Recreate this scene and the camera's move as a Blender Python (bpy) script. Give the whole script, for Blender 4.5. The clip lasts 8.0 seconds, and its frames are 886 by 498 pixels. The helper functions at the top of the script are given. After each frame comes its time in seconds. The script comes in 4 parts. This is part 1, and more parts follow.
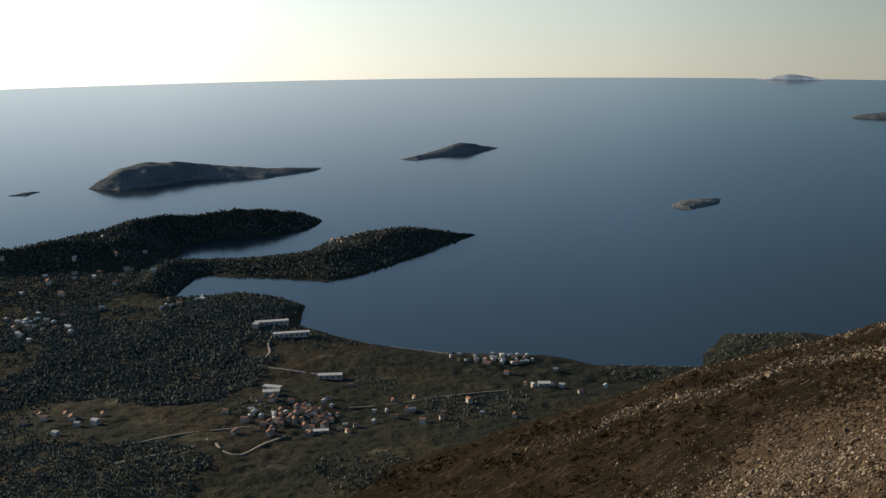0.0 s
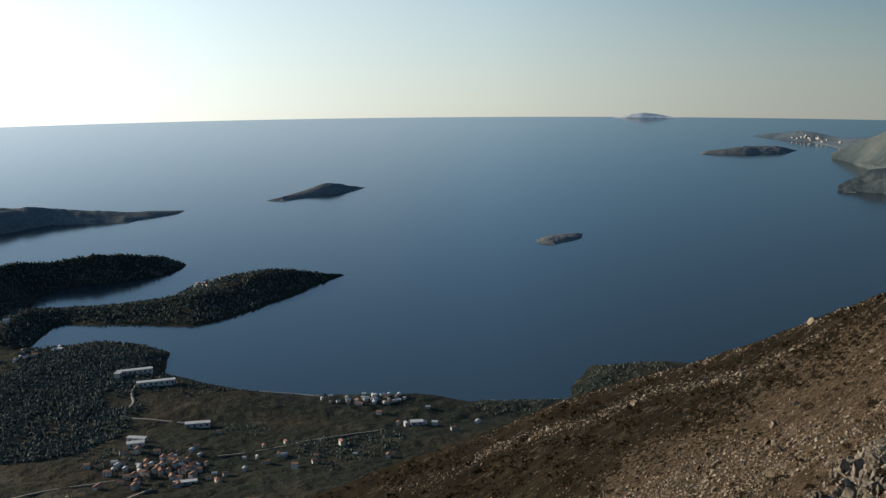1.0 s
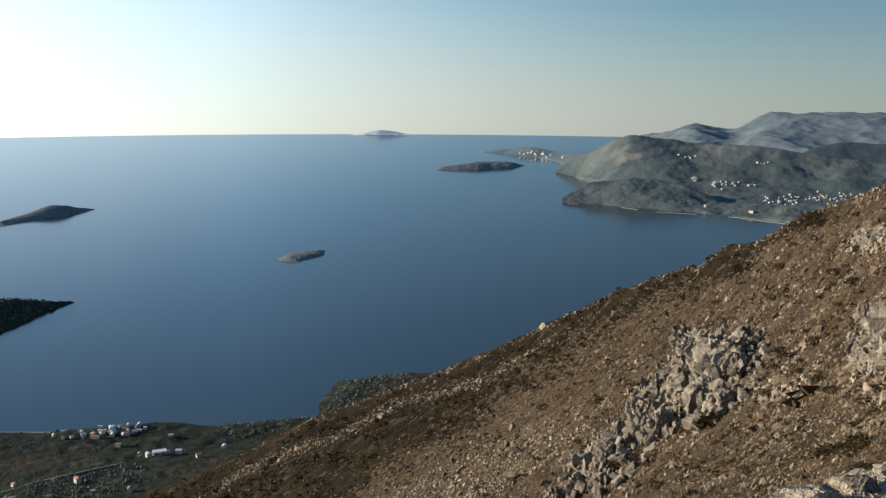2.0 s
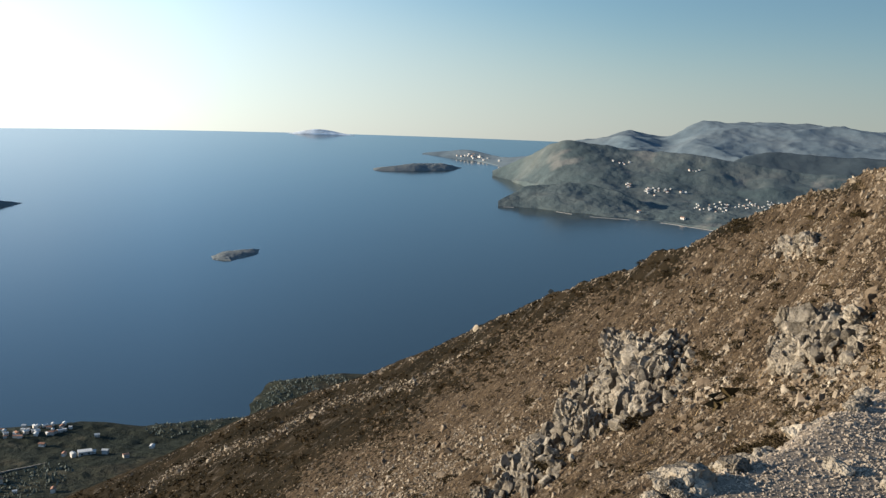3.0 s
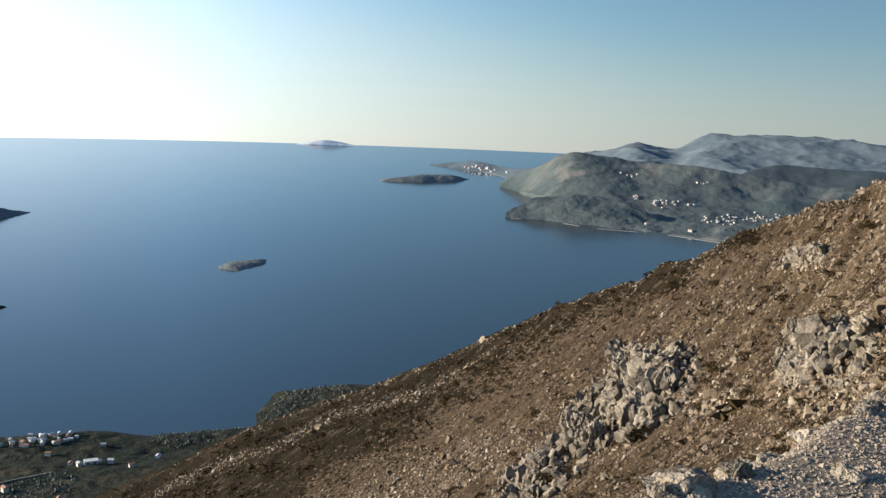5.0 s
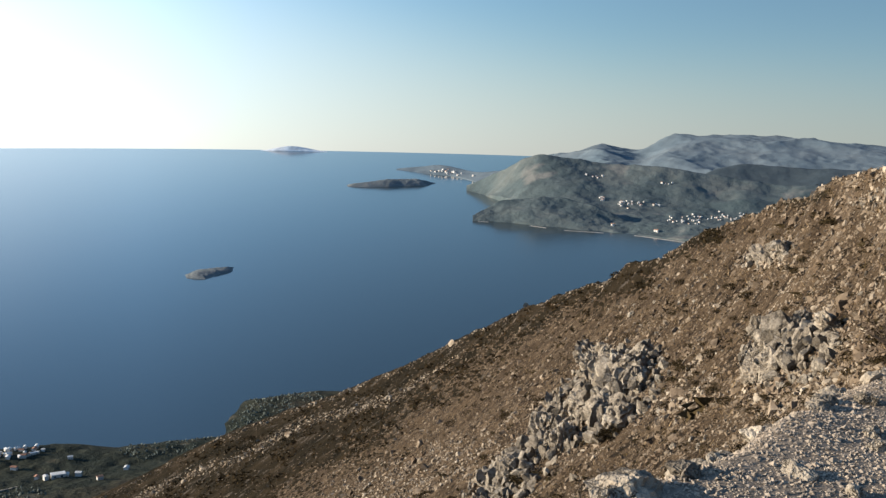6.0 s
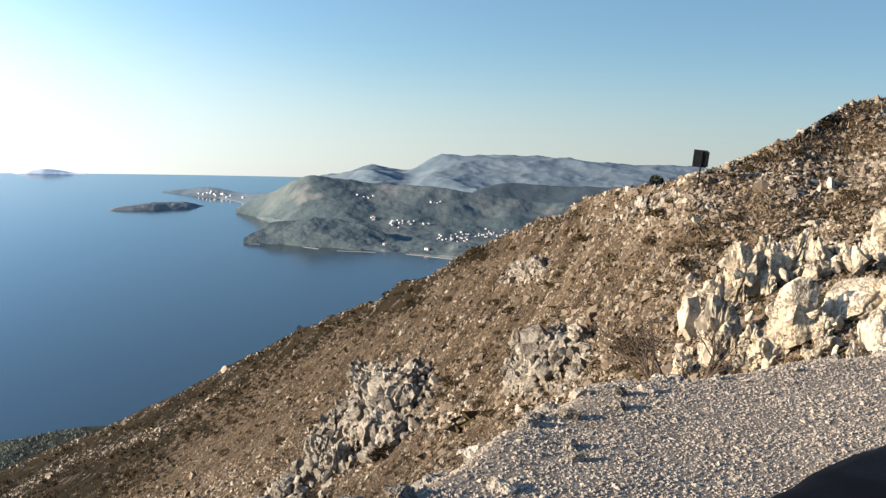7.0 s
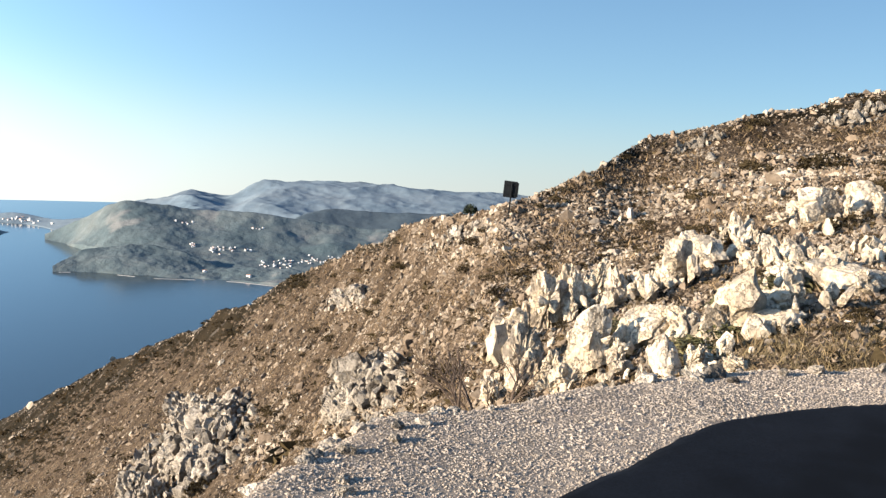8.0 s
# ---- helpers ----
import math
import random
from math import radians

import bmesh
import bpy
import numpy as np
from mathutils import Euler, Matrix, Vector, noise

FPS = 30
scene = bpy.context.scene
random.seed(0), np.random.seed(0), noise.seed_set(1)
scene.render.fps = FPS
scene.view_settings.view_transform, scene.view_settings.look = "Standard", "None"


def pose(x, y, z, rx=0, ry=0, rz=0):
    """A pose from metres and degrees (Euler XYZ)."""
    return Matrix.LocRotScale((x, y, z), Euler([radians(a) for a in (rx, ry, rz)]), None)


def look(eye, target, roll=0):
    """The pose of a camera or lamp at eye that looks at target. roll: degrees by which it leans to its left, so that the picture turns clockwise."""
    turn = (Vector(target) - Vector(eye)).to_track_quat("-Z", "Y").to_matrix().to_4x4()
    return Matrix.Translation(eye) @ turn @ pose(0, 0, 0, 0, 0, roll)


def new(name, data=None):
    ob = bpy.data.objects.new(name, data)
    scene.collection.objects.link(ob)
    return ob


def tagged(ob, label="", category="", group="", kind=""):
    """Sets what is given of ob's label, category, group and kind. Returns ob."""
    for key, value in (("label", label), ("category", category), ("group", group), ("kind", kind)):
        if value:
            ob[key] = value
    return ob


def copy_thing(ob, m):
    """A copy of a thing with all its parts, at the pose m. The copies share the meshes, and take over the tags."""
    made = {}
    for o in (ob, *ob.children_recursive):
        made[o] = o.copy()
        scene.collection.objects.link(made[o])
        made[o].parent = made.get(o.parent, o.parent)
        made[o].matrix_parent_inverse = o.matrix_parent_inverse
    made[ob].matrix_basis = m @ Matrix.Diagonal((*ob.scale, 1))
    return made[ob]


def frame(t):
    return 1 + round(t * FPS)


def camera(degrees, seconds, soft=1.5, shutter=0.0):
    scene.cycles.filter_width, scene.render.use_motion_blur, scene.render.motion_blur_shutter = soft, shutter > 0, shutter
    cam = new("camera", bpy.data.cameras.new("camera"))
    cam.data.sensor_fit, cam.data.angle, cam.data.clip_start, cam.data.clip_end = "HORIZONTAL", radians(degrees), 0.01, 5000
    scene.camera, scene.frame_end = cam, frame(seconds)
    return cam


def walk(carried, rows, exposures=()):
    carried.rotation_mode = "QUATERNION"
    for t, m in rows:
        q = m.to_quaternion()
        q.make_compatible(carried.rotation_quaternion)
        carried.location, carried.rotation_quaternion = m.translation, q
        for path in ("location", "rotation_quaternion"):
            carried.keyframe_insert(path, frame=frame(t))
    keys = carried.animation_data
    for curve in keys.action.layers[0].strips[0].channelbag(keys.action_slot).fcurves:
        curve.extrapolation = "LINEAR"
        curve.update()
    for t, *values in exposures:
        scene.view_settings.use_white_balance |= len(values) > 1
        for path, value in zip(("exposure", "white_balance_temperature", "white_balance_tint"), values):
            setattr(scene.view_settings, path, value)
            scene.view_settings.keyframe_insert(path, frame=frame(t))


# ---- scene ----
PATH = [
    # seconds, place, yaw, pitch, roll
    (0.0, (0.00, 0.00, 1.60), -0.01, -13.54, -0.62),
    (0.5, (0.03, 0.02, 1.58), -1.61, -12.69, -0.05),
    (1.0, (0.08, 0.02, 1.56), -7.59, -11.40, -0.47),
    (1.5, (0.13, -0.02, 1.55), -15.95, -10.52, -0.31),
    (2.0, (0.14, -0.12, 1.57), -22.27, -10.44, 0.40),
    (2.2, (0.15, -0.15, 1.57), -24.06, -10.42, 0.83),
    (3.3, (0.27, -0.32, 1.51), -26.09, -10.26, 2.16),
    (3.5, (0.26, -0.34, 1.51), -25.94, -10.16, 2.47),
    (4.0, (0.24, -0.34, 1.51), -25.58, -9.98, 2.51),
    (4.5, (0.31, -0.25, 1.47), -25.49, -9.76, 2.31),
    (5.8, (0.64, 0.06, 1.31), -25.96, -9.61, 1.85),
    (6.0, (0.65, 0.01, 1.335), -27.35, -9.38, 1.53),
    (6.5, (0.66, -0.15, 1.40), -33.78, -8.84, 1.70),
    (7.0, (0.68, -0.30, 1.47), -40.19, -7.84, 1.88),
    (7.5, (0.667, -0.496, 1.55), -46.00, -6.82, 2.29),
    (8.0, (0.663, -0.64, 1.60), -50.09, -5.97, 2.76),
]


def heading(az, el):
    """The way that points az degrees to the left of +y and el degrees up."""
    a, e = radians(az), radians(el)
    return Vector((-math.sin(a) * math.cos(e), math.cos(a) * math.cos(e), math.sin(e)))


cam = camera(47.07, 8.0, soft=1.4)
walk(
    cam,
    [(t, look(Vector(p), Vector(p) + heading(yaw, pitch), roll)) for t, p, yaw, pitch, roll in PATH],
    exposures=[(0.0, 0.14, 6500, 4), (0.5, 0.12, 6250, 3), (1.0, 0.2, 5950, 2), (2.0, 0.72, 5900, 2), (4.5, 1.0, 5850, 3), (6.0, 1.03, 5820, 4), (7.0, 1.48, 5780, 5), (8.0, 1.8, 5780, 6)],
)

# ---- sky and sun ----
SUN_AZ, SUN_EL = 62.0, 14.0
world = bpy.data.worlds.new("sky")
scene.world = world
world.use_nodes = True
wn, wl = world.node_tree.nodes, world.node_tree.links
sky = wn.new("ShaderNodeTexSky")
sky.sky_type = "NISHITA"
sky.sun_disc = False
sky.sun_elevation, sky.sun_rotation = radians(SUN_EL), radians(-SUN_AZ)
sky.altitude, sky.air_density, sky.dust_density, sky.ozone_density = 300.0, 1.0, 0.4, 2.0
# seen from this height the sky reaches below eye level, down to the sea's far edge
wco = wn.new("ShaderNodeTexCoord")
wdip = wn.new("ShaderNodeVectorMath")
wdip.operation = "ADD"
wdip.inputs[1].default_value = (0.0, 0.0, 0.078)
wnorm = wn.new("ShaderNodeVectorMath")
wnorm.operation = "NORMALIZE"
wl.new(wco.outputs["Generated"], wdip.inputs[0])
wl.new(wdip.outputs[0], wnorm.inputs[0])
wl.new(wnorm.outputs[0], sky.inputs["Vector"])
# sea haze whitens the lowest degrees of the sky all round
wsep = wn.new("ShaderNodeSeparateXYZ")
wl.new(wnorm.outputs[0], wsep.inputs[0])
wfall = wn.new("ShaderNodeMapRange")
wfall.interpolation_type = "SMOOTHERSTEP"
wfall.inputs["From Min"].default_value, wfall.inputs["From Max"].default_value = 0.0, 0.17
wfall.inputs["To Min"].default_value, wfall.inputs["To Max"].default_value = 0.65, 0.0
whaze = wn.new("ShaderNodeMix")
whaze.data_type = "RGBA"
wl.new(wfall.outputs["Result"], whaze.inputs["Factor"])
# the sky brightens towards the sun
wdot = wn.new("ShaderNodeVectorMath")
wdot.operation = "DOT_PRODUCT"
wdot.inputs[1].default_value = heading(SUN_AZ + 22, 0)
wl.new(wnorm.outputs[0], wdot.inputs[0])
wexp = wn.new("ShaderNodeMath")
wexp.operation = "POWER"
wexp.inputs[0].default_value = 9.0
wl.new(wdot.outputs["Value"], wexp.inputs[1])
wgain = wn.new("ShaderNodeMath")
wgain.operation = "MULTIPLY_ADD"
wgain.inputs[1].default_value, wgain.inputs[2].default_value = 1.75, 0.32
wl.new(wexp.outputs[0], wgain.inputs[0])
def capped(value, most):
    node = wn.new("ShaderNodeMath")
    node.operation = "MINIMUM"
    node.inputs[1].default_value = most
    wl.new(value, node.inputs[0])
    return node.outputs[0]


def scaled(colour, value):
    node = wn.new("ShaderNodeVectorMath")
    node.operation = "SCALE"
    wl.new(colour, node.inputs[0])
    wl.new(value, node.inputs["Scale"])
    return node.outputs[0]


# the haze stands higher where it is brighter
wtall = wn.new("ShaderNodeMath")
wtall.operation = "MAXIMUM"
wtall.inputs[1].default_value = 0.9
wl.new(capped(wgain.outputs[0], 2.2), wtall.inputs[0])
wlow = wn.new("ShaderNodeMath")
wlow.operation = "DIVIDE"
wl.new(wsep.outputs["Z"], wlow.inputs[0])
wl.new(wtall.outputs[0], wlow.inputs[1])
wl.new(wlow.outputs[0], wfall.inputs["Value"])
wcol = wn.new("ShaderNodeRGB")
wcol.outputs[0].default_value = (4.7, 4.45, 4.3, 1)
wl.new(scaled(sky.outputs["Color"], capped(wgain.outputs[0], 1.8)), whaze.inputs[6])
wl.new(scaled(wcol.outputs[0], capped(wgain.outputs[0], 4.2)), whaze.inputs[7])
wl.new(whaze.outputs[2], wn["Background"].inputs["Color"])
wn["Background"].inputs["Strength"].default_value = 0.07

sun = new("sun", bpy.data.lights.new("sun", "SUN"))
sun.data.energy, sun.data.angle, sun.data.color = 5.0, radians(0.6), (1.0, 0.78, 0.565)
sun.matrix_world = look(heading(SUN_AZ, SUN_EL) * 100, (0, 0, 0))

SEA = -348.0


# ---- materials ----
def surface(name, colours, scale, fine, rough=0.9, bump=0.4, depth=0.05, spots=None, per_object=0.0, gloss=0.3, cracks=0.0, grain=0.4):
    """A mottled surface: colours mixed by a coarse and a fine noise in world space, with relief."""
    m = bpy.data.materials.new(name)
    m.use_nodes = True
    n, l = m.node_tree.nodes, m.node_tree.links
    bs = n["Principled BSDF"]
    bs.inputs["Roughness"].default_value = rough
    bs.inputs["Specular IOR Level"].default_value = gloss
    geo = n.new("ShaderNodeNewGeometry")
    big = n.new("ShaderNodeTexNoise")
    big.inputs["Scale"].default_value, big.inputs["Detail"].default_value = scale, 5.0
    big.inputs["Roughness"].default_value = 0.6
    small = n.new("ShaderNodeTexNoise")
    small.inputs["Scale"].default_value, small.inputs["Detail"].default_value = fine, 4.0
    small.inputs["Roughness"].default_value = 0.7
    for t in (big, small):
        l.new(geo.outputs["Position"], t.inputs["Vector"])
    ramp = n.new("ShaderNodeValToRGB")
    els = ramp.color_ramp.elements
    while len(els) < len(colours):
        els.new(0.5)
    for i, c in enumerate(colours):
        els[i].position = 0.3 + 0.4 * i / max(1, len(colours) - 1)
        els[i].color = (*c, 1)
    l.new(big.outputs["Fac"], ramp.inputs["Fac"])
    mul = n.new("ShaderNodeMapRange")
    mul.inputs["From Min"].default_value, mul.inputs["From Max"].default_value = 0.3, 0.7
    mul.inputs["To Min"].default_value, mul.inputs["To Max"].default_value = 1 - grain, 1 + grain
    l.new(small.outputs["Fac"], mul.inputs["Value"])
    mix = n.new("ShaderNodeMix")
    mix.data_type, mix.blend_type = "RGBA", "MULTIPLY"
    mix.inputs["Factor"].default_value = 1.0
    l.new(ramp.outputs["Color"], mix.inputs[6])
    l.new(mul.outputs["Result"], mix.inputs[7])
    out = mix.outputs[2]
    if spots:
        colour, spot_scale, lo, hi = spots
        sp = n.new("ShaderNodeTexNoise")
        sp.inputs["Scale"].default_value, sp.inputs["Detail"].default_value = spot_scale, 3.0
        l.new(geo.outputs["Position"], sp.inputs["Vector"])
        cut = n.new("ShaderNodeMapRange")
        cut.inputs["From Min"].default_value, cut.inputs["From Max"].default_value = lo, hi
        l.new(sp.outputs["Fac"], cut.inputs["Value"])
        over = n.new("ShaderNodeMix")
        over.data_type = "RGBA"
        over.inputs[7].default_value = (*colour, 1)
        l.new(cut.outputs["Result"], over.inputs["Factor"])
        l.new(out, over.inputs[6])
        out = over.outputs[2]
    if per_object:
        info = n.new("ShaderNodeObjectInfo")
        island = n.new("ShaderNodeNewGeometry")
        add = n.new("ShaderNodeMath")
        add.operation = "ADD"
        l.new(info.outputs["Random"], add.inputs[0])
        l.new(island.outputs["Random Per Island"], add.inputs[1])
        vary = n.new("ShaderNodeMapRange")
        vary.inputs["From Max"].default_value = 2.0
        vary.inputs["To Min"].default_value, vary.inputs["To Max"].default_value = 1 - per_object, 1 + per_object
        l.new(add.outputs[0], vary.inputs["Value"])
        tint = n.new("ShaderNodeMix")
        tint.data_type, tint.blend_type = "RGBA", "MULTIPLY"
        tint.inputs["Factor"].default_value = 1.0
        l.new(out, tint.inputs[6])
        l.new(vary.outputs["Result"], tint.inputs[7])
        out = tint.outputs[2]
    height = small.outputs["Fac"]
    if cracks:
        cell = n.new("ShaderNodeTexVoronoi")
        cell.feature = "DISTANCE_TO_EDGE"
        cell.inputs["Scale"].default_value = cracks
        warp = n.new("ShaderNodeVectorMath")
        warp.operation = "ADD"
        l.new(geo.outputs["Position"], warp.inputs[0])
        l.new(small.outputs["Color"], warp.inputs[1])
        l.new(warp.outputs[0], cell.inputs["Vector"])
        gap = n.new("ShaderNodeMapRange")
        gap.inputs["From Max"].default_value = 0.04
        gap.inputs["To Min"].default_value = 0.45
        l.new(cell.outputs["Distance"], gap.inputs["Value"])
        dark = n.new("ShaderNodeMix")
        dark.data_type, dark.blend_type = "RGBA", "MULTIPLY"
        dark.inputs["Factor"].default_value = 1.0
        l.new(out, dark.inputs[6])
        l.new(gap.outputs["Result"], dark.inputs[7])
        out = dark.outputs[2]
        tall = n.new("ShaderNodeMath")
        tall.operation = "MULTIPLY_ADD"
        tall.inputs[1].default_value = 0.6
        l.new(gap.outputs["Result"], tall.inputs[0])
        l.new(small.outputs["Fac"], tall.inputs[2])
        height = tall.outputs[0]
    l.new(out, bs.inputs["Base Color"])
    if bump:
        bp = n.new("ShaderNodeBump")
        bp.inputs["Strength"].default_value, bp.inputs["Distance"].default_value = bump, depth
        l.new(height, bp.inputs["Height"])
        l.new(bp.outputs["Normal"], bs.inputs["Normal"])
    return m


M_SLOPE = surface("dry_slope", [(0.032, 0.0218, 0.0128), (0.066, 0.0465, 0.028), (0.112, 0.082, 0.053)], 0.25, 3.5, bump=1.0, depth=0.3, grain=0.6, spots=((0.020, 0.0145, 0.009), 0.9, 0.56, 0.63), gloss=0.05)
M_ROCK = surface("limestone", [(0.145, 0.121, 0.090), (0.225, 0.193, 0.150), (0.35, 0.309, 0.247)], 0.9, 9.0, rough=0.88, bump=1.0, depth=0.06, spots=((0.068, 0.057, 0.044), 1.9, 0.54, 0.66), per_object=0.4, grain=0.3, cracks=2.2, gloss=0.15)
M_CREAM = surface("cream_limestone", [(0.30, 0.238, 0.158), (0.39, 0.322, 0.226), (0.47, 0.405, 0.308)], 1.2, 8.0, rough=0.85, bump=1.0, depth=0.06, spots=((0.13, 0.107, 0.08), 1.8, 0.55, 0.68), per_object=0.15, grain=0.25, cracks=1.5)
M_RUBBLE = surface("limestone_rubble", [(0.21, 0.166, 0.118), (0.32, 0.266, 0.198), (0.43, 0.372, 0.29)], 0.8, 7.0, bump=0.5, depth=0.03, per_object=0.35, grain=0.2, gloss=0.1)
M_SCREE = surface("dusty_scree", [(0.075, 0.053, 0.034), (0.135, 0.104, 0.073), (0.25, 0.21, 0.16)], 0.5, 3.0, bump=0.4, depth=0.04, per_object=0.5, gloss=0.05)
M_GRAVEL = surface("gravel", [(0.15, 0.122, 0.093), (0.21, 0.175, 0.136)], 1.2, 30.0, bump=0.7, depth=0.012, gloss=0.1)
M_CHIP = surface("gravel_chip", [(0.21, 0.174, 0.134), (0.30, 0.252, 0.198)], 5.0, 40.0, bump=0.3, depth=0.006, per_object=0.3, grain=0.2, gloss=0.1)
# darker and bluer than asphalt is: shade over the bend sits in the colour
M_SHADED_ASPHALT = surface("asphalt", [(0.0050, 0.0062, 0.0085), (0.0085, 0.0100, 0.0130)], 1.3, 70.0, rough=0.9, bump=0.3, depth=0.003, gloss=0.05, spots=((0.0040, 0.0047, 0.0060), 1.6, 0.45, 0.65))
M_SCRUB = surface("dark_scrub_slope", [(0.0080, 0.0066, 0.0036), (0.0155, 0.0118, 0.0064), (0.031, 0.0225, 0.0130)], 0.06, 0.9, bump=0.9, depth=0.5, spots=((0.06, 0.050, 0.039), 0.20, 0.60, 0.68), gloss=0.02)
M_SHRUB = surface("dry_shrub", [(0.026, 0.019, 0.009), (0.052, 0.038, 0.018)], 1.5, 9.0, bump=0.0, per_object=0.45, gloss=0.05)
M_BRUSH = surface("dark_brush", [(0.016, 0.0125, 0.006), (0.032, 0.022, 0.010), (0.054, 0.035, 0.016)], 0.07, 1.0, bump=0.0, per_object=0.5, gloss=0.05)
M_GREEN = surface("olive_shrub", [(0.045, 0.045, 0.016), (0.10, 0.085, 0.035)], 1.5, 9.0, bump=0.0, per_object=0.4)
# foliage lightened in its base colour to suggest haze over the capes
M_TREE_HAZE = surface("hazed_coast_trees", [(0.078, 0.092, 0.083), (0.112, 0.124, 0.107)], 0.03, 0.3, bump=0.0, per_object=0.15, gloss=0.05)
M_GRASS = surface("dry_grass", [(0.15, 0.10, 0.05), (0.24, 0.17, 0.09)], 0.4, 5.0, bump=0.0, per_object=0.3)
M_VERGE = surface("verge_grass", [(0.07, 0.055, 0.024), (0.115, 0.085, 0.042), (0.16, 0.12, 0.065)], 1.5, 9.0, bump=0.0, per_object=0.4)
M_TWIG = surface("bare_twigs", [(0.05, 0.035, 0.024), (0.085, 0.06, 0.042)], 4.0, 30.0, bump=0.0)
M_WALL = surface("house_wall", [(0.40, 0.37, 0.33), (0.50, 0.48, 0.45)], 0.3, 2.0, bump=0.0, per_object=0.25)
M_TILE = surface("roof_tile", [(0.26, 0.13, 0.08), (0.36, 0.20, 0.13)], 0.3, 2.0, bump=0.0, per_object=0.3)
M_PALE = surface("pale_roof", [(0.42, 0.42, 0.41), (0.56, 0.56, 0.54)], 0.3, 2.0, bump=0.0, per_object=0.2)
M_PANE = surface("window_pane", [(0.02, 0.024, 0.03), (0.03, 0.035, 0.04)], 1.0, 8.0, rough=0.15, bump=0.0, gloss=0.5)
M_LANE = surface("pale_lane", [(0.17, 0.155, 0.13), (0.23, 0.21, 0.18)], 0.05, 0.6, bump=0.0)
M_BEACH = surface("pale_beach", [(0.20, 0.195, 0.18), (0.28, 0.27, 0.255)], 0.05, 0.6, bump=0.0)
M_SIGN = surface("dark_sign_back", [(0.006, 0.007, 0.008), (0.010, 0.011, 0.012)], 3.0, 20.0, rough=0.8, bump=0.1, depth=0.002, gloss=0.03)
M_JUNIPER = surface("juniper_leaves", [(0.010, 0.013, 0.008), (0.020, 0.024, 0.014)], 2.0, 9.0, bump=0.0, per_object=0.3, gloss=0.05)
M_COAST = surface("coastal_scrub", [(0.018, 0.024, 0.019), (0.031, 0.033, 0.023), (0.052, 0.041, 0.026)], 0.010, 0.16, bump=1.0, depth=2.5, spots=((0.10, 0.088, 0.06), 0.03, 0.62, 0.74), gloss=0.05)
# woodland green lifted to blue-grey, standing in for haze over the islands
M_WOOD_HAZE = surface("hazed_island_wood", [(0.135, 0.15, 0.154), (0.172, 0.184, 0.182)], 0.02, 0.2, bump=1.0, depth=2.5, gloss=0.05)
# aerial haze is mixed into the three far base colours as a blue-grey tint
M_HEAD_HAZE = surface("hazed_headland_scrub", [(0.044, 0.064, 0.068), (0.064, 0.083, 0.085), (0.098, 0.110, 0.104)], 0.006, 0.03, bump=0.5, depth=9.0, grain=0.2, spots=((0.13, 0.132, 0.122), 0.009, 0.60, 0.70))
M_FARWOOD_HAZE = surface("hazed_far_woods", [(0.036, 0.052, 0.062), (0.052, 0.068, 0.076)], 0.006, 0.03, bump=0.4, depth=5.0, grain=0.15)
M_RANGE_HAZE = surface("hazed_limestone_range", [(0.088, 0.120, 0.142), (0.108, 0.138, 0.158), (0.132, 0.156, 0.168)], 0.004, 0.02, bump=0.25, depth=10.0, grain=0.15)

# almost horizon-white: this base colour carries the haze over the far island
M_ISLE_HAZE = surface("hazed_distance", [(0.60, 0.64, 0.67), (0.66, 0.69, 0.71)], 0.004, 0.03, bump=0.0)

M_SEA = bpy.data.materials.new("sea_water")
M_SEA.use_nodes = True
n, l = M_SEA.node_tree.nodes, M_SEA.node_tree.links
bs = n["Principled BSDF"]
bs.inputs["Base Color"].default_value = (0.016, 0.027, 0.033, 1)
bs.inputs["Roughness"].default_value = 0.13
bs.inputs["IOR"].default_value = 1.4
geo = n.new("ShaderNodeNewGeometry")
w1 = n.new("ShaderNodeTexNoise")
w1.inputs["Scale"].default_value, w1.inputs["Detail"].default_value = 0.12, 6.0
l.new(geo.outputs["Position"], w1.inputs["Vector"])
bp = n.new("ShaderNodeBump")
bp.inputs["Strength"].default_value, bp.inputs["Distance"].default_value = 0.012, 0.4
l.new(w1.outputs["Fac"], bp.inputs["Height"])
l.new(bp.outputs["Normal"], bs.inputs["Normal"])


# ---- mesh helpers ----
def mesh_object(name, verts, faces, material, smooth=True):
    me = bpy.data.meshes.new(name)
    me.from_pydata([tuple(v) for v in verts], [], faces)
    me.materials.append(material)
    if not smooth:
        me.shade_flat()
    if smooth:
        me.polygons.foreach_set("use_smooth", [True] * len(me.polygons))
    me.update()
    return new(name, me)


def grid_object(name, pts, material, keep=None, smooth=True):
    """A sheet from an array of points, rows by columns; keep tells which of its cells are made."""
    a, b = pts.shape[:2]
    idx = np.arange(a * b).reshape(a, b)
    quads = np.stack([idx[:-1, :-1], idx[1:, :-1], idx[1:, 1:], idx[:-1, 1:]], -1)
    quads = quads[keep] if keep is not None else quads.reshape(-1, 4)
    used = np.unique(quads)
    remap = np.zeros(a * b, int)
    remap[used] = np.arange(len(used))
    return mesh_object(name, pts.reshape(-1, 3)[used].tolist(), remap[quads].tolist(), material, smooth)


